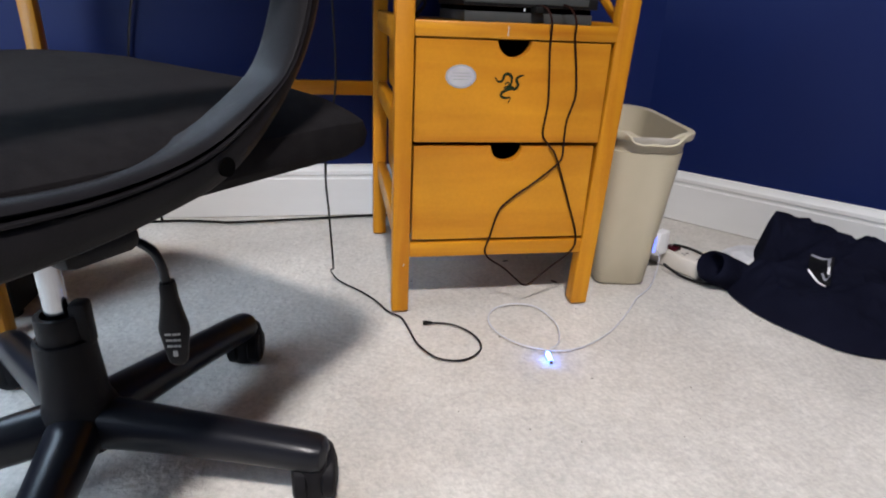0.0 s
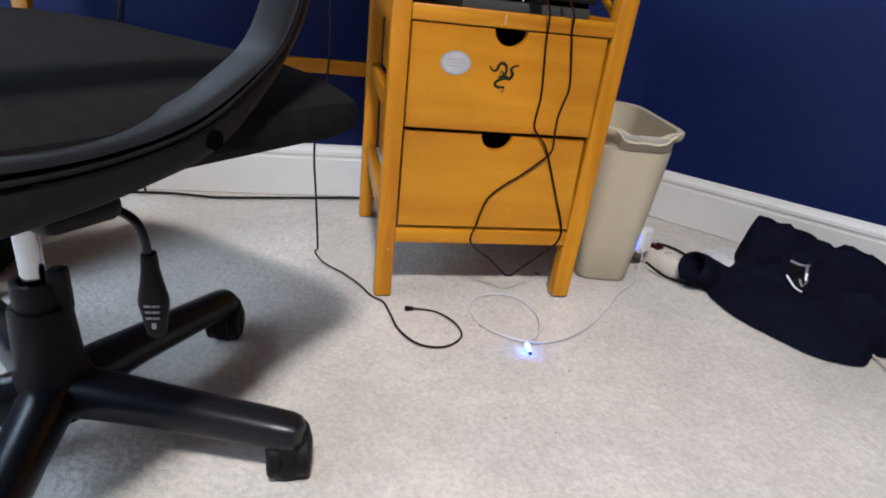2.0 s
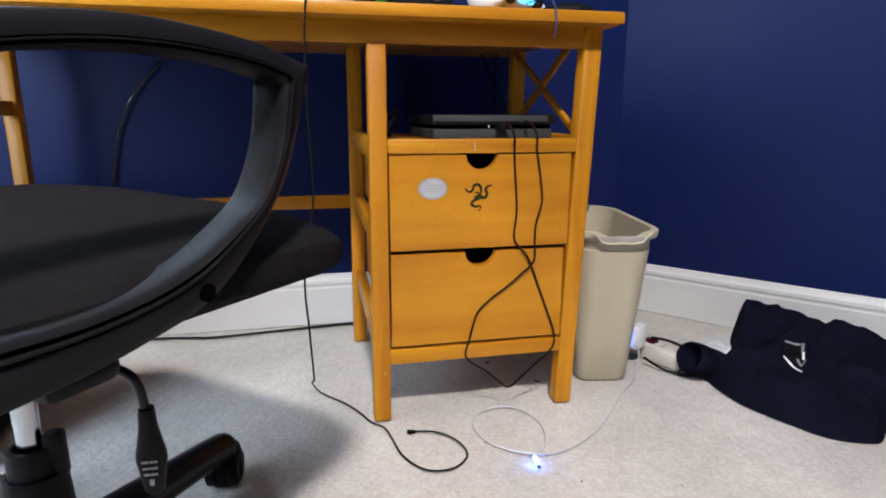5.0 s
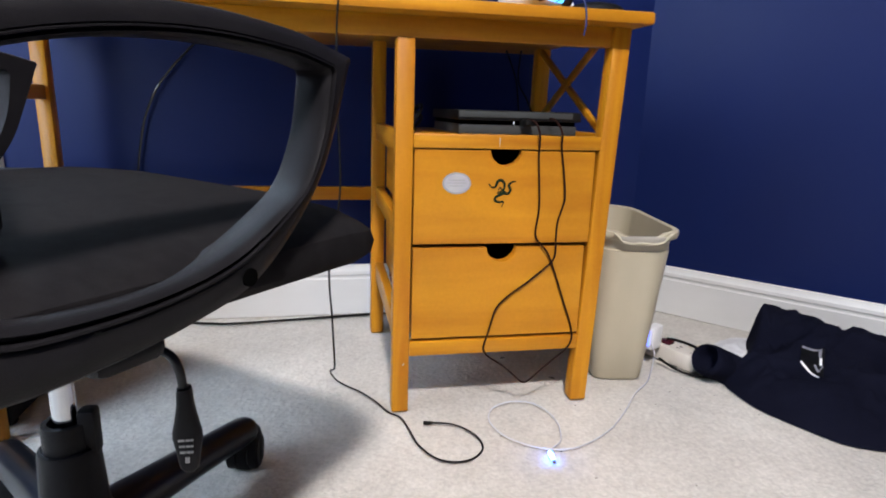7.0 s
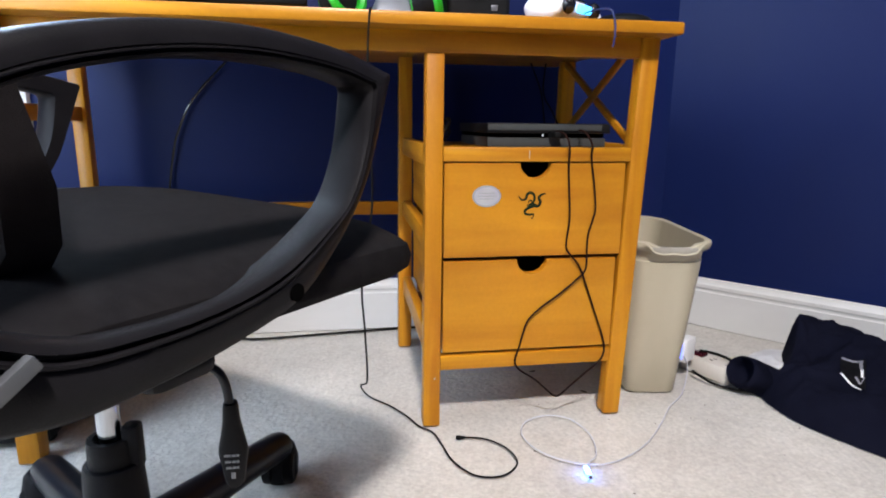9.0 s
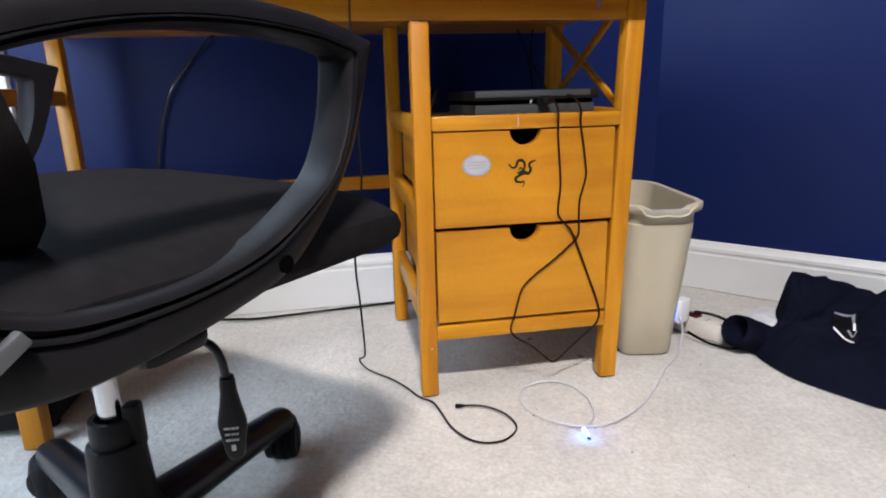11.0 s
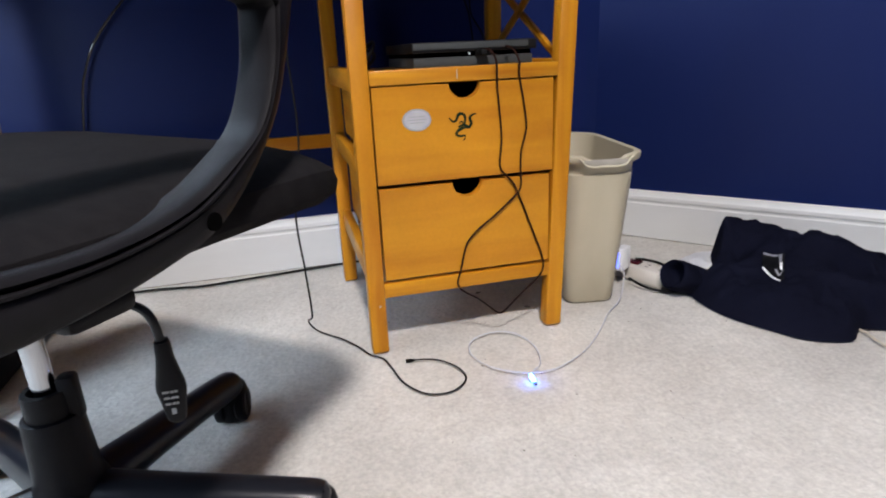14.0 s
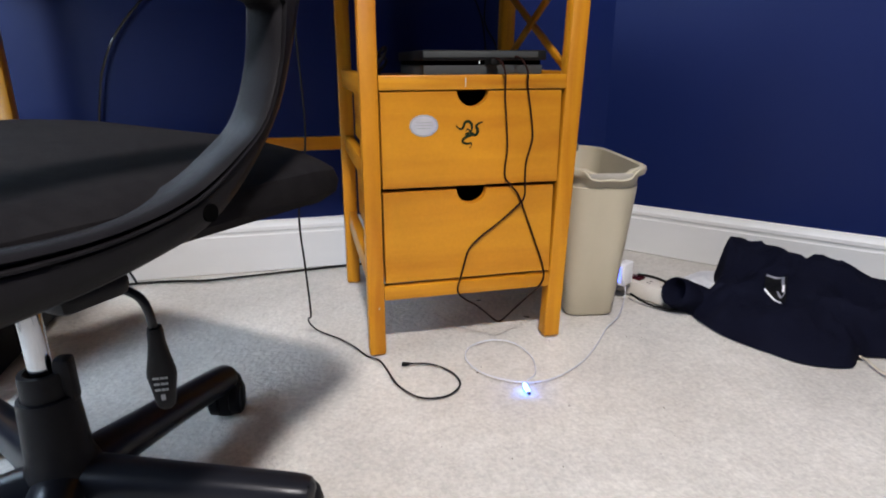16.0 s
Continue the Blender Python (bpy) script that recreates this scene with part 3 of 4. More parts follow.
    # looped arms: outer and inner outline in the chair's upright plane (ahead, up)
    outer = [(0.1425, 0.6275), (0.1385, 0.617), (0.119, 0.571), (0.097, 0.524), (0.057, 0.475), (0.005, 0.435), (-0.052, 0.420), (-0.125, 0.411), (-0.200, 0.412), (-0.270, 0.440),
             (-0.305, 0.51), (-0.282, 0.578), (-0.218, 0.615), (-0.158, 0.634), (-0.088, 0.6455), (-0.020, 0.6490), (0.068, 0.6435), (0.131, 0.6310)]
    inner = [(0.098, 0.611), (0.099, 0.600), (0.090, 0.555), (0.066, 0.512), (0.030, 0.489), (-0.020, 0.467), (-0.076, 0.456), (-0.136, 0.455), (-0.190, 0.463), (-0.238, 0.49),
             (-0.268, 0.52), (-0.248, 0.566), (-0.203, 0.594), (-0.150, 0.611), (-0.088, 0.6215), (-0.020, 0.6250), (0.048, 0.6215), (0.088, 0.6150)]

    def arm_loop(sign):
        o = spline([(0, *p) for p in outer], 6, True)
        i = spline([(0, *p) for p in inner], 6, True)
        # across the band: share from inner to outer edge, and the distance from the chair's middle
        section = [(0.10, 0.236), (0.0, 0.242), (0.0, 0.268), (0.05, 0.2735), (0.12, 0.2765), (0.15, 0.2700), (0.20, 0.2700), (0.23, 0.2785), (0.27, 0.2785), (0.30, 0.2745), (0.34, 0.2765), (0.62, 0.276),
                   (0.88, 0.2735), (0.97, 0.268), (1.0, 0.260), (1.0, 0.246), (0.90, 0.236)]
        rings = []
        for p, q in zip(o, i):
            rings.append([Vector((sign * r, q.y + (p.y - q.y) * s, q.z + (p.z - q.z) * s)) for s, r in section])
        bm = loft(rings + rings[:1], cap=False)
        bmesh.ops.remove_doubles(bm, verts=bm.verts, dist=1e-6)
        arm = put("armrest", bm, black_plastic, label="black looped plastic armrest with a bolt hole", smooth=50)
        # the front hole is a raised black disc, its shade put into the colour
        for y, z in ((-0.006, 0.4455), (-0.134, 0.436)):
            m = Matrix.Translation((sign * 0.2775, y, z)) @ Euler((0, sign * math.pi / 2, 0)).to_matrix().to_4x4()
            put("bolt_hole", lathe([(0.0005, -0.004), (0.0050, -0.003), (0.0056, -0.0012), (0.0004, -0.0008)] if y < -0.1 else [(0.0005, -0.004), (0.0072, -0.004), (0.0075, 0.0005), (0.0004, 0.0006)], sides=24, axis=m),
                black_plastic if y < -0.1 else hole_shade, arm)
        # bracket from the arm to the seat pan
        put("arm_bracket", box(min(sign * 0.10, sign * 0.24), max(sign * 0.10, sign * 0.24), -0.17, -0.06, 0.410, 0.4185, 0.003), black_plastic, arm)
        return arm

    right = arm_loop(1)
    arm_loop(-1)
    put("recline_bar", box(-0.004, 0.004, -0.020, 0.020, -0.005, 0.005, 0.002, m=Matrix.Translation((0.282, -0.222, 0.450)) @ pose(0, 0, 0, 32, 0, 0)), dull_grey, right, "short dull metal bar")
    return root


office_chair()


# ---- the waste bin ----
def waste_bin():
    cx, cy, turn, high = 0.547, 0.203, -10, 0.352
    root = base("waste_bin", cx, cy, 0, "beige plastic waste bin with a handle lip, empty", "waste bin", turn=turn)

    def size(z, inset=0.0):
        s = z / high
        return 0.056 + 0.028 * s - inset, 0.126 + 0.054 * s - inset, 0.030 + 0.046 * s - inset * 0.5

    def ring(z, inset=0.0, grow=0.0, dip=0.0):
        """Plan: round at the far end, squarer at the near end, whose edge dips a little."""
        hx, hy, r = size(z, inset)
        hx, hy, r = hx + grow, hy + grow, r + grow
        out = []
        for k, (sx, sy) in enumerate(((1, 1), (-1, 1), (-1, -1), (1, -1))):
            q = r if sy > 0 else r * 0.78
            for j in range(9):
                a = radians(90 * k + 90 * j / 8)
                x, y = sx * (hx - q) + q * math.cos(a), sy * (hy - q) + q * math.sin(a)
                out.append((x * (1 - 0.08 * max(0.0, y / hy) ** 2), y))
            if k == 2:
                out += [(u * (hx - q), -hy) for u in (-0.75, -0.5, -0.25, 0, 0.25, 0.5, 0.75)]
        return [root.matrix_world @ Vector((x, y, z - (dip * max(0.0, 1 - (x / 0.046) ** 4) if y < 0 else 0.0))) for x, y in out]

    # the wall steps in under a flaring rim, whose near edge dips to a wavy lip
    outside = [ring(0.004, 0.006), ring(0.0, 0.010), ring(0.0, 0.004), ring(0.006, 0.0), ring(0.1), ring(0.2), ring(0.30), ring(0.309), ring(0.3105, 0.0018), ring(0.331, 0.0018, dip=0.004), ring(0.3335, 0, 0.001, 0.007)]
    rim = [ring(0.3335, 0, 0.0070, 0.009), ring(0.3355, 0, 0.0100, 0.010), ring(0.344, 0, 0.0112, 0.011), ring(0.350, 0, 0.0100, 0.011), ring(0.3525, 0, 0.0050, 0.011), ring(0.350, 0.003, 0, 0.011)]
    inside = [ring(0.32, 0.0045), ring(0.2, 0.0045), ring(0.02, 0.0045), ring(0.008, 0.010)]
    part("body", loft(outside + rim + inside), bin_plastic, root, smooth=50)
    grip = box(-0.034, 0.034, 0.168, 0.186, 0.336, 0.358, 0.005)
    grip.transform(root.matrix_world)
    part("grip", grip, grey_plastic, root, "dark grey grip on the rim")
    # a grey grip set in the near rim over a pale wavy lip
    hy = size(0.34)[1]
    wave = lambda x: 0.3365 - 0.0075 * math.sqrt(max(0.0, 1 - (x / 0.0485) ** 4)) + 0.0009 * math.cos(x * 150)
    rows = []
    for k in range(15):
        x = -0.0455 + 0.0065 * k
        rows.append([root.matrix_world @ Vector((x, y, z)) for y, z in ((-hy - 0.0050, 0.3435), (-hy - 0.0105, 0.3430), (-hy - 0.0128, 0.3390), (-hy - 0.0120, wave(x)), (-hy - 0.0060, wave(x)))])
    part("grip", loft(rows), pale_grip, root, "pale grey grip set in the near rim", smooth=50)
    line = [(-0.060, -hy - 0.0095, 0.3495), (-0.054, -hy - 0.0115, 0.3455), (-0.048, -hy - 0.0120, 0.3390)] + [(-0.042 + 0.006 * k, -hy - 0.0125, wave(-0.042 + 0.006 * k)) for k in range(15)] + [(0.048, -hy - 0.0120, 0.3390), (0.054, -hy - 0.0115, 0.3455), (0.060, -hy - 0.0095, 0.3495)]
    part("rim_lip", tube([root.matrix_world @ Vector(p) for p in spline(line, 3)], 0.0024, 8), bin_plastic, root, smooth=50)
    return root


waste_bin()


# ---- power strip and the charger in it ----
STRIP = pose(0.735, 0.105, 0.0, 0, 0, -66)


def power_strip():
    root = new("power_strip")
    root.matrix_world = STRIP
    bpy.context.view_layer.update()
    tagged(root, "off-white power strip on the carpet with a dark red switch", "power strip")
    body = box(-0.145, 0.012, -0.026, 0.026, 0.0, 0.040, 0.006)
    body.transform(STRIP)
    part("body", body, strip_plastic, root)
    sw = box(-0.098, -0.066, -0.012, 0.012, 0.038, 0.0455, 0.002, m=pose(0, 0, 0, 0, 0, 0))
    sw.transform(STRIP)
    part("switch", sw, red_switch, root, "dark red rocker switch")
    # socket slots are black plates on the top; colour replaces their inner shade
    for k in range(2):
        slots = bmesh.new()
        x = -0.045 + 0.038 * k
        for dy in (-0.0065, 0.0065):
            box(x - 0.0045, x + 0.0045, dy - 0.0011, dy + 0.0011, 0.0392, 0.0406, 0, bm=slots)
        slots.transform(STRIP)
        part("socket", slots, hole_shade, root, smooth=0)
    return root


power_strip()
charger = box(-0.012, 0.012, -0.022, 0.022, 0.0405, 0.098, 0.005, m=pose(0.648, 0.152, 0.0, 0, 0, -60))
charger = tagged(part("usb_charger", charger, white_plastic), "white plug-in charger with a blue glow, in the power strip", "charger")
part("glow_ring", box(-0.0110, 0.003, -0.0235, -0.0216, 0.050, 0.088, 0.0006, m=pose(0.648, 0.152, 0.0, 0, 0, -60)), led_adapter, charger, "blue lit edge")


# ---- cords ----
cord("charging_cable", [(0.633, 0.140, 0.060), (0.632, 0.116, 0.044), (0.610, 0.084, 0.018), (0.578, 0.047, 0.006), (0.527, 0.004, 0.004), (0.470, -0.062, 0.004), (0.402, -0.128, 0.004), (0.325, -0.171, 0.004), (0.263, -0.170, 0.004), (0.206, -0.126, 0.004),
                        (0.187, -0.064, 0.004), (0.209, -0.013, 0.004), (0.258, 0.006, 0.004), (0.300, -0.015, 0.004), (0.316, -0.080, 0.004), (0.297, -0.150, 0.0075), (0.272, -0.176, 0.010), (0.262, -0.186, 0.008)],
     0.00125, cord_white, "pale charging cable looped on the carpet with a lit blue end")
plug = tagged(part("lit_connector", tube([(0.2625, -0.185, 0.008), (0.2615, -0.192, 0.0075), (0.2607, -0.2055, 0.006)], [0.0028, 0.0042, 0.0036], 12), led_blue), "small connector glowing blue on the carpet", "cable connector")
part("metal_tip", box(-0.0028, 0.0028, -0.010, 0.0, -0.001, 0.001, 0.0004, m=Matrix.Translation((0.2607, -0.2055, 0.006)) @ pose(0, 0, 0, 8, 0, -4)), chrome, plug)
earcord = cord("thin_black_cable", [(-0.078, 0.10, 0.7595), (-0.083, 0.02, 0.760), (-0.086, -0.042, 0.7595), (-0.0885, -0.0490, 0.748), (-0.092, -0.052, 0.70), (-0.093, -0.062, 0.60), (-0.090, -0.079, 0.45), (-0.109, -0.100, 0.33), (-0.106, -0.112, 0.24),
               (-0.103, -0.085, 0.15), (-0.105, 0.030, 0.085), (-0.110, 0.095, 0.054), (-0.109, 0.138, 0.026), (-0.098, 0.143, 0.008), (-0.080, 0.124, 0.004), (-0.049, 0.088, 0.004), (-0.020, 0.040, 0.004), (-0.002, -0.001, 0.004), (0.021, -0.028, 0.004), (0.031, -0.072, 0.004), (0.042, -0.130, 0.004), (0.072, -0.177, 0.004), (0.117, -0.184, 0.004),
               (0.151, -0.152, 0.004), (0.147, -0.105, 0.004), (0.116, -0.066, 0.004), (0.075, -0.055, 0.005)], 0.0017, cord_black, "thin black cable hanging off the desk and curling on the carpet")
part("plug", tube([(0.077, -0.0555, 0.005), (0.066, -0.0545, 0.005), (0.0605, -0.054, 0.005)], [0.0025, 0.0042, 0.0040], 10), cord_black, earcord, "small black plug")
cord("wall_cable", [(-1.2, 0.555, 0.006), (-0.75, 0.530, 0.006), (-0.52, 0.545, 0.005), (-0.42, 0.530, 0.006), (-0.36, 0.522, 0.006), (-0.16, 0.541, 0.006), (0.06, 0.560, 0.006), (0.3, 0.562, 0.006), (0.52, 0.50, 0.005), (0.66, 0.33, 0.006), (0.688, 0.230, 0.018)],
     0.0035, cord_black, "black power cable lying along the baseboard")
cord("console_cable", [(0.260, 0.035, 0.567), (0.262, 0.005, 0.566), (0.265, -0.01, 0.558), (0.269, -0.015, 0.540), (0.274, -0.0028, 0.500), (0.278, -0.0024, 0.455), (0.281, -0.0024, 0.405), (0.277, -0.0026, 0.356), (0.289, -0.0033, 0.336), (0.306, -0.0037, 0.315), (0.328, -0.003, 0.262), (0.346, -0.0028, 0.215),
                       (0.363, -0.0028, 0.170), (0.368, -0.0028, 0.140), (0.358, -0.0026, 0.118), (0.331, -0.0019, 0.095), (0.303, -0.0019, 0.071), (0.282, -0.0019, 0.0525), (0.272, -0.0019, 0.050), (0.263, -0.0019, 0.0545),
                       (0.246, -0.0019, 0.071), (0.224, -0.0019, 0.0905), (0.202, -0.0019, 0.105), (0.189, -0.0026, 0.117), (0.185, -0.0028, 0.132), (0.193, -0.0028, 0.160), (0.199, -0.0028, 0.185), (0.209, -0.0028, 0.213), (0.235, -0.0028, 0.238), (0.262, -0.0028, 0.257), (0.296, -0.0033, 0.285), (0.318, -0.0037, 0.309), (0.319, -0.0026, 0.345), (0.320, -0.0024, 0.378), (0.327, -0.0026, 0.405),
                       (0.331, -0.0028, 0.428), (0.325, -0.0026, 0.475), (0.317, -0.003, 0.520), (0.313, -0.012, 0.545), (0.309, 0.01, 0.566), (0.306, 0.036, 0.571)],
     0.0019, cord_brown, "dull black cable looping down over the drawer fronts", steps=6)
cord("hanging_cable", [(-0.405, 0.56, 0.737), (-0.425, 0.578, 0.725), (-0.473, 0.587, 0.678), (-0.504, 0.587, 0.642), (-0.529, 0.587, 0.606), (-0.550, 0.587, 0.560), (-0.564, 0.587, 0.52), (-0.584, 0.587, 0.415), (-0.588, 0.572, 0.30), (-0.58, 0.556, 0.10), (-0.55, 0.545, 0.008)], 0.0032, gloss_black, "glossy black cable hanging against the wall behind the desk")
cord("strip_cable", [(0.662, 0.140, 0.018), (0.680, 0.098, 0.008), (0.702, 0.068, 0.006), (0.724, 0.048, 0.008), (0.750, 0.030, 0.016)], 0.0030, cord_black, "black cable running from the power strip under the sweatshirt")
cord("plug_cable", [(0.705, 0.185, 0.048), (0.728, 0.170, 0.047), (0.752, 0.146, 0.042), (0.775, 0.120, 0.030), (0.80, 0.09, 0.020)], 0.0036, cord_black, "short black cable plugged into the power strip")
cord("cream_cable", [(0.760, 0.20, 0.006), (0.80, 0.222, 0.006), (0.850, 0.222, 0.006), (0.895, 0.190, 0.006), (0.915, 0.14, 0.006), (0.93, 0.08, 0.010)], 0.0022, cord_cream, "thin cream cable curving along the baseboard")
cord("floor_cable", [(0.90, -0.20, 0.006), (0.945, -0.238, 0.005), (0.932, -0.300, 0.004), (0.925, -0.42, 0.004), (0.96, -0.56, 0.004)], 0.0022, cord_cream, "thin pale cable coming out from under the sweatshirt")
for k, (x, y) in enumerate(((0.352, 0.40), (0.378, 0.42))):
    cord("rear_cable", [(x, 0.32, 0.556), (x + 0.01, y, 0.58 + 0.03 * k), (x + 0.02 * (1 - k), 0.47, 0.66), (x + 0.015 * k, 0.505, 0.737)], 0.0024, cord_black, "black cable rising behind the shelf")


# ---- things on the shelf ----
def game_console():
    root = base("game_console", 0.226, 0.19, 0.536, "slim black game console lying flat on the desk shelf", "game console")
    part("lower_shell", box(0.132, 0.366, 0.050, 0.31, 0.5385, 0.5565, 0.002), console_grey, root, "dark grey lower half")
    part("slot", box(0.134, 0.364, 0.056, 0.308, 0.5565, 0.5645, 0), hole_shade, root, smooth=0)
    part("upper_shell", box(0.128, 0.370, 0.040, 0.31, 0.5645, 0.583, 0.002), console_black, root)
    part("front_trim", box(0.130, 0.352, 0.0385, 0.0400, 0.570, 0.581, 0.0004), console_grey, root, "grey front edge")
    part("power_light", box(0.2402, 0.2412, 0.0545, 0.0558, 0.5585, 0.5630, 0), led_white, root, smooth=0)
    for x in (0.142, 0.350):
        part("foot", lathe([(0.006, 0.536), (0.007, 0.5375), (0.006, 0.5388)], (x, 0.075, 0), 12), cord_black, root)
    part("usb_plug", box(0.250, 0.271, 0.012, 0.053, 0.5560, 0.5680, 0.003), cord_black, root)
    return root


game_console()
adapter = bmesh.new()
tube(spline([(0.052, 0.16, 0.541), (0.060, 0.13, 0.560), (0.075, 0.14, 0.582), (0.078, 0.19, 0.590), (0.062, 0.22, 0.568), (0.054, 0.20, 0.545), (0.064, 0.15, 0.5415)], 7), 0.0034, 8, bm=adapter)
tube(spline([(0.050, 0.19, 0.541), (0.066, 0.15, 0.549), (0.080, 0.17, 0.566), (0.070, 0.23, 0.575), (0.053, 0.24, 0.549), (0.058, 0.21, 0.541)], 7), 0.0034, 8, bm=adapter)
tagged(part("coiled_cable", adapter, cord_black), "black cable coiled on the shelf beside the console", "cable")


# ---- the navy sweatshirt and a white cloth beneath ----
def heap(name, outline, middle, peaks, mat, folds, seed, label, category, rings=26, calm=None):
    """A soft heap of cloth: an outline on the floor, humps, and folds that run over it."""
    line = spline([(x, y, 0) for x, y in outline], 10, True)
    c = Vector((*middle, 0))
    rows = []
    for k in range(rings + 1):
        s = 1 - k / rings
        ring = []
        for p in line:
            q = c + (p - c) * max(s, 0.001)
            edge = min(1.0, (1 - s) / 0.20)
            edge = math.sqrt(max(0.0, 1 - (1 - edge) ** 2))
            h = 0.030 + sum(hh * math.exp(-((q.x - px) ** 2 + (q.y - py) ** 2) / (w * w)) for px, py, w, hh in peaks)
            v = Vector((q.x * 7, q.y * 7, seed))
            ridge = 1 - abs(noise.noise(v + Vector((noise.noise(v * 0.6), 0, 0)) * 1.4)) * 2
            ridge2 = 1 - abs(noise.noise(v * 2.3 + Vector((5, 1, 0)))) * 2
            still = 1 - 0.85 * math.exp(-((q.x - calm[0]) ** 2 + (q.y - calm[1]) ** 2) / calm[2] ** 2) if calm else 1
            ridge3 = 1 - abs(noise.noise(v * 5.1 + Vector((2, 7, 0)))) * 2
            h += folds * still * (ridge * 0.8 + ridge2 * 0.5 + ridge3 * 0.22 - 0.75)
            z = edge * max(h, 0.012)
            jig = Vector((noise.noise(v * 1.9), noise.noise(v * 1.9 + Vector((9, 9, 9))), 0)) * 0.010 * edge
            ring.append(q + jig + Vector((0, 0, z + 0.001)))
        rows.append(ring)
    bm = loft(rows, cap=False)
    bmesh.ops.remove_doubles(bm, verts=bm.verts, dist=0.0004)
    return tagged(part(name, bm, mat, smooth=0), label, category)


shirt = heap("sweatshirt", [(0.758, 0.028), (0.748, -0.03), (0.755, -0.10), (0.790, -0.18), (0.825, -0.235), (0.895, -0.265), (0.955, -0.235), (1.02, -0.262), (1.14, -0.31), (1.26, -0.22), (1.25, -0.08), (1.17, 0.06), (1.09, 0.17), (1.02, 0.20), (0.93, 0.18), (0.86, 0.105), (0.81, 0.06)],
             (0.985, 0.0), [(0.945, 0.135, 0.062, 0.058), (0.98, 0.10, 0.075, 0.050), (1.03, 0.0, 0.11, 0.056), (1.11, -0.09, 0.14, 0.036), (0.88, -0.05, 0.13, 0.040), (0.92, -0.17, 0.12, 0.020)], cloth_navy, 0.034, 3.0,
             "crumpled navy blue sweatshirt heaped on the carpet", "sweatshirt", rings=44, calm=(0.885, -0.085, 0.085))
for poly in shirt.data.polygons:
    poly.use_smooth = True
cuff_way = Vector((-0.78, -0.02, 0.42)).normalized()
cuff_at = Matrix.Translation((0.736, 0.052, 0.046)) @ cuff_way.to_track_quat("Z", "Y").to_matrix().to_4x4() @ Matrix.Diagonal((1.18, 0.98, 1.05, 1))
cuff = lathe([(0.004, -0.105), (0.030, -0.098), (0.040, -0.078), (0.044, -0.055), (0.041, -0.036), (0.0345, -0.030), (0.037, -0.022), (0.0365, -0.008), (0.0375, 0.004), (0.036, 0.016), (0.033, 0.020), (0.029, 0.016), (0.028, 0.0), (0.016, -0.020), (0.001, -0.022)], sides=32, axis=cuff_at)
for v in cuff.verts:
    v.co += Vector((noise.noise(v.co * 30), noise.noise(v.co * 30 + Vector((7, 0, 0))), noise.noise(v.co * 30 + Vector((0, 7, 0))))) * 0.005
    v.co.z = max(v.co.z, 0.001)
part("cuff", cuff, cloth_navy, shirt, "ribbed dark cuff, rolled open", smooth=60)
bpy.context.view_layer.update()


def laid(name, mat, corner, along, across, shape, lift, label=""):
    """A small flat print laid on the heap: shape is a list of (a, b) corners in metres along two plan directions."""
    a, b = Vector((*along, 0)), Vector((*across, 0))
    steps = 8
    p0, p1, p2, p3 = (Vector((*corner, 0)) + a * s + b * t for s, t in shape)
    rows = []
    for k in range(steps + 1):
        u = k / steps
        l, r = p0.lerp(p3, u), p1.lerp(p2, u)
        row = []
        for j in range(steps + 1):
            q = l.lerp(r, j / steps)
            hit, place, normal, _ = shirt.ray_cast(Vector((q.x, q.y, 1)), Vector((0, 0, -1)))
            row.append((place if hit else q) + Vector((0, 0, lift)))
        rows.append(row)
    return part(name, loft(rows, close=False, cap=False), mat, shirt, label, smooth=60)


# corners of the print are placed to fit the camera's view
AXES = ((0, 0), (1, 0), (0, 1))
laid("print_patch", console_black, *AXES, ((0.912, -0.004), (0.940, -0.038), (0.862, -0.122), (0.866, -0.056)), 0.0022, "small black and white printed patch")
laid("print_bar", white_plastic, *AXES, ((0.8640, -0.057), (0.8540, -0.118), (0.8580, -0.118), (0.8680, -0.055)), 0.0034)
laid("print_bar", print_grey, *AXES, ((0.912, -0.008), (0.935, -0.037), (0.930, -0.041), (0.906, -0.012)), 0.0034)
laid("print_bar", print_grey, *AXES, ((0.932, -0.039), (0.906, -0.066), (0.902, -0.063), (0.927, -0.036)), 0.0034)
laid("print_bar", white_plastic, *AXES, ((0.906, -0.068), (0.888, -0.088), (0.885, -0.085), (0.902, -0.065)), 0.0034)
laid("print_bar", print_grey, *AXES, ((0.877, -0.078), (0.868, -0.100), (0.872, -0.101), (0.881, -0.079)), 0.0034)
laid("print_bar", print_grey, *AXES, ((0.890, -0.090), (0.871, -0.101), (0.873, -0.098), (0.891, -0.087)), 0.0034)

cloth = heap("white_cloth", [(0.815, 0.105), (0.812, 0.14), (0.83, 0.185), (0.865, 0.205), (0.915, 0.205), (0.945, 0.17), (0.91, 0.12), (0.86, 0.095)], (0.87, 0.15), [(0.87, 0.15, 0.05, 0.005)], cloth_white, 0.010, 8.0,
             "crumpled white cotton cloth under the sweatshirt", "cloth", rings=14)
for poly in cloth.data.polygons:
    poly.use_smooth = True


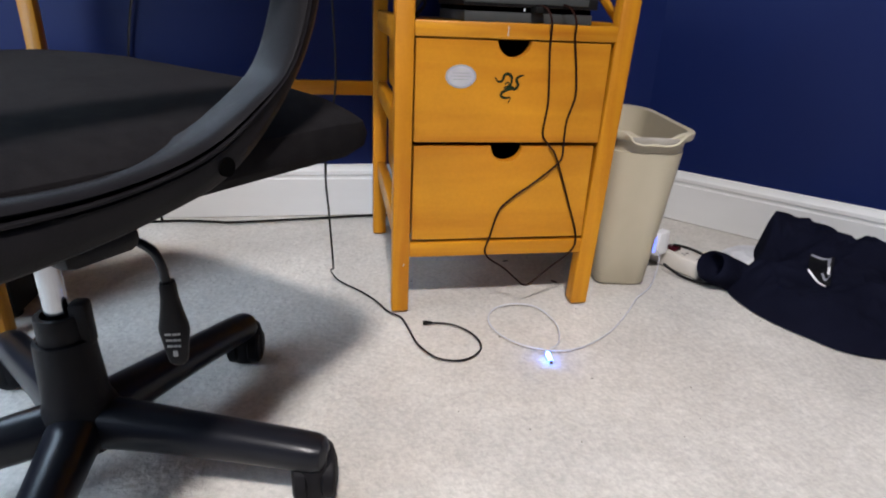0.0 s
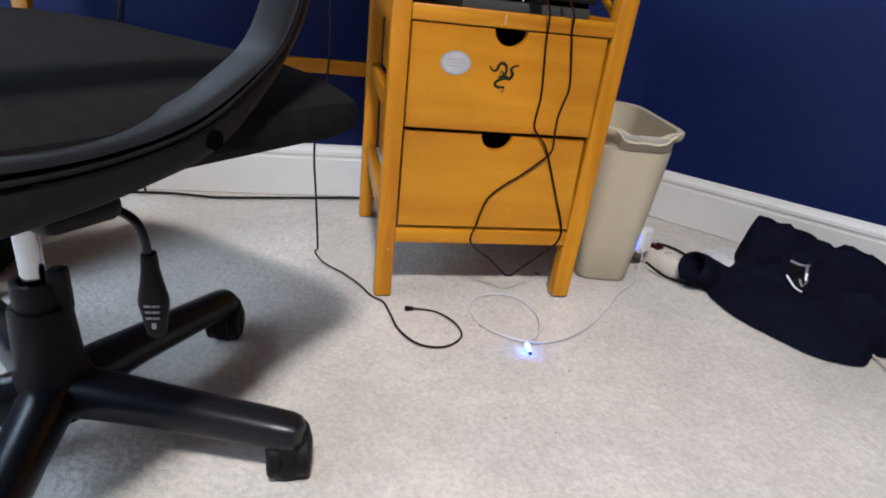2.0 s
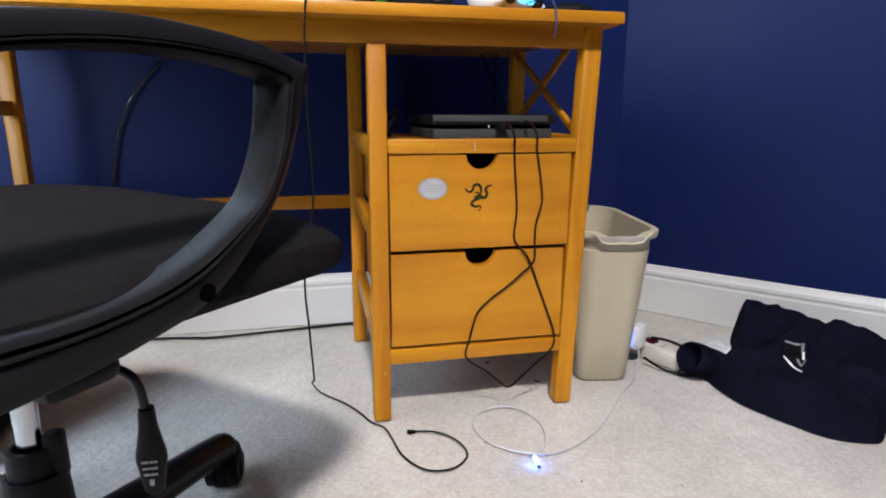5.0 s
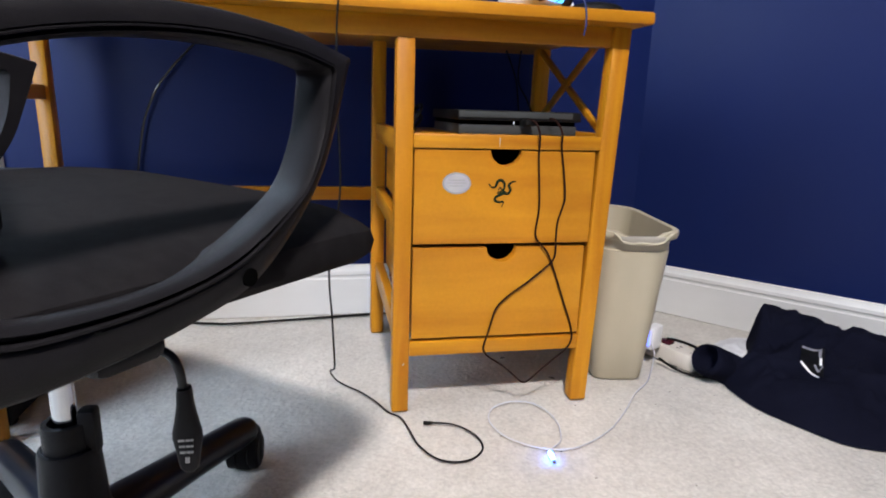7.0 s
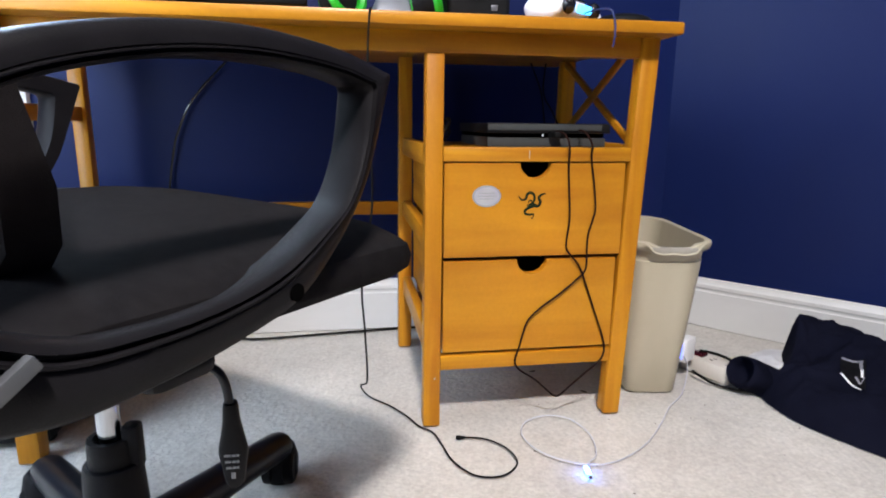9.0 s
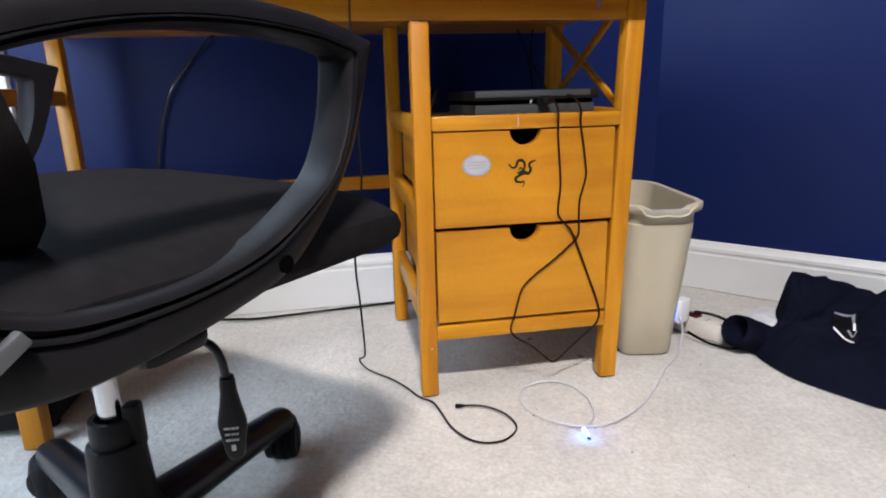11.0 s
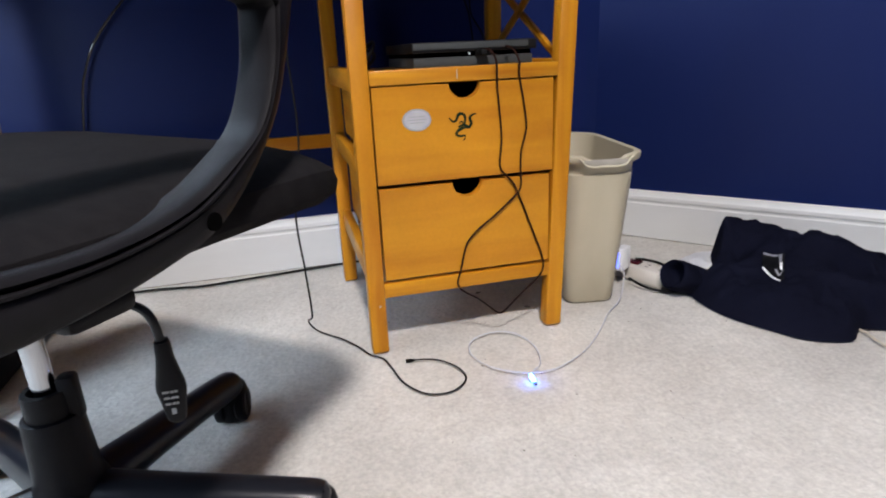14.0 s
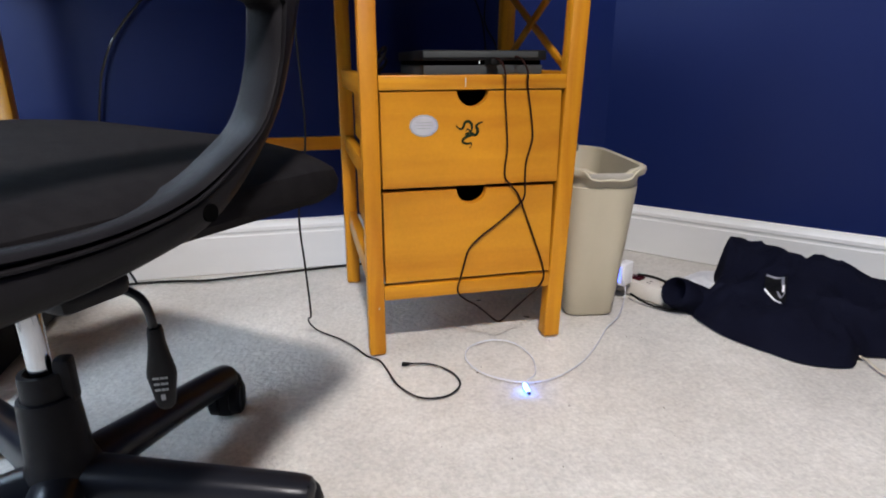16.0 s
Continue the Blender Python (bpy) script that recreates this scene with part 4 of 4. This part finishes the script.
# ---- things on the desk ----
def controller():
    root = base("game_controller", 0.270, 0.045, 0.757, "white game controller with a glowing blue light bar", "game controller")
    m = pose(0.283, 0.062, 0.784, 0, 0, 38)

    def put(name, bm, mat, parent=root, label="", smooth=60):
        bm.transform(m)
        return part(name, bm, mat, parent, label, smooth)

    body = blob((0, 0, 0.002), (0.062, 0.030, 0.019), sub=3)
    for s in (-1, 1):
        blob((s * 0.058, 0.020, 0.000), (0.024, 0.052, 0.0225), m=pose(0, 0, 0, 10, 0, s * 24), sub=3, bm=body)
    put("shell", body, white_plastic)
    put("light_bar", box(-0.020, 0.020, -0.036, -0.026, -0.006, 0.008, 0.003), led_bar, label="blue glowing light bar")
    for s in (-1, 1):
        put("trigger", blob((s * 0.044, -0.026, 0.004), (0.013, 0.012, 0.016)), gloss_black)
        put("stick", lathe([(0.006, 0.012), (0.006, 0.024), (0.010, 0.027), (0.010, 0.031), (0.003, 0.030)], (s * 0.024, 0.018, 0), 20), console_black)
    put("touch_pad", box(-0.022, 0.022, -0.020, 0.012, 0.017, 0.0215, 0.003), gloss_black)
    cord("charge_cord", [(0.302, 0.036, 0.778), (0.312, 0.005, 0.780), (0.318, -0.042, 0.772), (0.3235, -0.0495, 0.752), (0.325, -0.050, 0.730), (0.325, -0.044, 0.712)], 0.0015, material("blue_cord", (0.012, 0.02, 0.10), 0.4), "blue cord", parent=root)
    return root


controller()


def headset():
    root = base("headset", -0.05, 0.11, 0.757, "black and bright green gaming headset lying on the desk", "headset")
    for x, turn in ((-0.132, 38), (0.024, 82)):
        m = Matrix.Translation((x, 0.105, 0.800)) @ pose(0, 0, 0, 78, 0, turn)
        cup = part("ear_cup", lathe([(0.006, -0.030), (0.030, -0.028), (0.040, -0.016), (0.042, 0.0), (0.040, 0.010), (0.010, 0.010)], sides=32, axis=m), console_black, root)
        part("ear_cushion", lathe([(0.028, 0.010), (0.040, 0.010), (0.043, 0.016), (0.040, 0.024), (0.034, 0.026), (0.028, 0.020), (0.028, 0.010)], sides=32, axis=m, cap=False), green_plastic, cup, "bright green ear cushion")
        part("ear_ring", lathe([(0.022, -0.031), (0.029, -0.0305), (0.030, -0.028), (0.022, -0.028), (0.022, -0.031)], sides=28, axis=m, cap=False), green_plastic, cup)
    part("headband", tube(spline([(-0.145, 0.125, 0.830), (-0.140, 0.20, 0.85), (-0.10, 0.27, 0.85), (-0.05, 0.295, 0.845), (0.0, 0.27, 0.85), (0.038, 0.20, 0.85), (0.042, 0.125, 0.830)], 6), 0.010, 10), console_black, root)
    return root


headset()
base_rows = [rounded(-0.035, 0.12, 0.050, 0.040, 0.012, 0.757, seg=4), rounded(-0.035, 0.12, 0.048, 0.038, 0.012, 0.768, seg=4), rounded(-0.032, 0.135, 0.026, 0.022, 0.010, 0.83, seg=4), rounded(-0.032, 0.135, 0.020, 0.018, 0.008, 0.836, seg=4)]
holder = tagged(part("headset_stand", loft(base_rows), silver_plastic), "silver grey plastic stand between the headset cups", "headset stand")
part("green_edge", tube([(0.016, 0.079, 0.770), (0.012, 0.088, 0.800), (-0.003, 0.105, 0.834)], 0.003, 8), green_plastic, holder)


def monitor(name, x0, x1, y, low, high, label, led=None):
    root = base(name, (x0 + x1) / 2, y + 0.05, 0.757, label, "monitor")
    bezel = box(x0, x1, y, y + 0.035, low, low + 0.022, 0.004)
    box(x0, x0 + 0.012, y, y + 0.035, low + 0.022, high, 0.002, bm=bezel)
    box(x1 - 0.012, x1, y, y + 0.035, low + 0.022, high, 0.002, bm=bezel)
    box(x0, x1, y, y + 0.035, high, high + 0.012, 0.003, bm=bezel)
    part("bezel", bezel, console_black, root)
    part("screen", box(x0 + 0.012, x1 - 0.012, y + 0.004, y + 0.030, low + 0.022, high, 0), screen_glass, root, smooth=0)
    mid = (x0 + x1) / 2
    part("neck", box(mid - 0.03, mid + 0.03, y + 0.036, y + 0.060, 0.765, low + 0.12, 0.004), console_black, root)
    part("foot", loft([rounded(mid, y + 0.05, 0.11, 0.075, 0.03, 0.757), rounded(mid, y + 0.05, 0.11, 0.075, 0.03, 0.763), rounded(mid, y + 0.05, 0.09, 0.06, 0.03, 0.768)]), gloss_black, root)
    if led:
        part("power_light", box(led, led + 0.016, y - 0.0006, y + 0.001, low + 0.020, low + 0.025, 0), led_green, root, smooth=0)
    return root


monitor("wide_monitor", -0.755, -0.195, 0.13, 0.790, 1.08, "wide black monitor with a glossy dark screen", -0.555)
speaker = base("small_speaker", 0.125, 0.14, 0.757, "small glossy black desktop speaker with a pale stripe as its highlight", "speaker")
part("cabinet", loft([rounded(0.120, 0.14, 0.060, 0.050, 0.012, 0.757), rounded(0.120, 0.14, 0.060, 0.050, 0.012, 0.835), rounded(0.120, 0.145, 0.052, 0.044, 0.012, 0.845)]), console_black, speaker)
# white rod in place of the reflection along the cabinet
part("stripe", tube(spline([(0.085, 0.0895, 0.812), (0.105, 0.088, 0.808), (0.130, 0.088, 0.808), (0.150, 0.0895, 0.813)], 5), 0.0030, 8), white_plastic, speaker)
part("badge", box(0.142, 0.154, 0.0885, 0.0905, 0.786, 0.796, 0.001), silver_plastic, speaker)
mouse = blob((0.395, 0.070, 0.772), (0.032, 0.052, 0.0155), sub=3, m=pose(0, 0, 0, 0, 0, 70))
mouse = tagged(part("computer_mouse", mouse, console_black, smooth=60), "black computer mouse at the desk's end", "mouse")
part("scroll_wheel", lathe([(0.002, -0.004), (0.008, -0.004), (0.0085, 0), (0.008, 0.004), (0.002, 0.004)], sides=16, axis=Matrix.Translation((0.417, 0.076, 0.780)) @ pose(0, 0, 0, 90, 0, 70)), grey_plastic, mouse)


# ---- the computer tower beside the desk's far legs ----
def tower():
    root = base("computer_tower", -0.77, 0.22, 0, "black computer tower with silver trim standing on the carpet", "computer")
    part("case", box(-0.872, -0.668, 0.025, 0.415, 0.012, 0.43, 0.006), console_black, root)
    for x in (-0.852, -0.832, -0.722, -0.706):
        part("trim_strip", box(x, x + 0.007, 0.0215, 0.0265, 0.02, 0.40, 0.001), chrome, root, "silver trim strip")
    part("drive_door", box(-0.818, -0.732, 0.021, 0.026, 0.33, 0.375, 0.002), gloss_black, root)
    for x in (-0.85, -0.69):
        for y in (0.06, 0.38):
            part("foot", lathe([(0.014, 0), (0.016, 0.004), (0.014, 0.013)], (x, y, 0), 14), cord_black, root)
    return root


tower()


# ---- specks of lint on the carpet ----
lint = bmesh.new()
for k in range(34):
    x, y = (0.075 + random.gauss(0, 0.01), -0.31 + random.gauss(0, 0.01)) if k < 2 else (random.uniform(0.0, 0.95), random.uniform(-0.55, -0.02)) if k < 20 else (random.uniform(0.60, 0.72), random.uniform(-0.05, 0.08)) if k < 25 else (random.uniform(0.05, 0.38), random.uniform(0.05, 0.35))
    r = random.uniform(0.0007, 0.0015)
    blob((x, y, 0.0005), (r * random.uniform(1, 2), r, r * 0.7), bm=lint, sub=1, m=pose(0, 0, 0, 0, 0, random.uniform(0, 180)))
for x, y, turn in ((0.299, 0.226, 10), (0.379, 0.106, -40)):
    blob((x, y, 0.001), (0.0085, 0.0022, 0.002), bm=lint, sub=2, m=pose(0, 0, 0, 0, 0, turn))
tagged(part("lint", lint, material("dark_lint", (0.10, 0.085, 0.07), 0.9)), "scattered dark specks of lint on the carpet", "lint", kind="stuff")
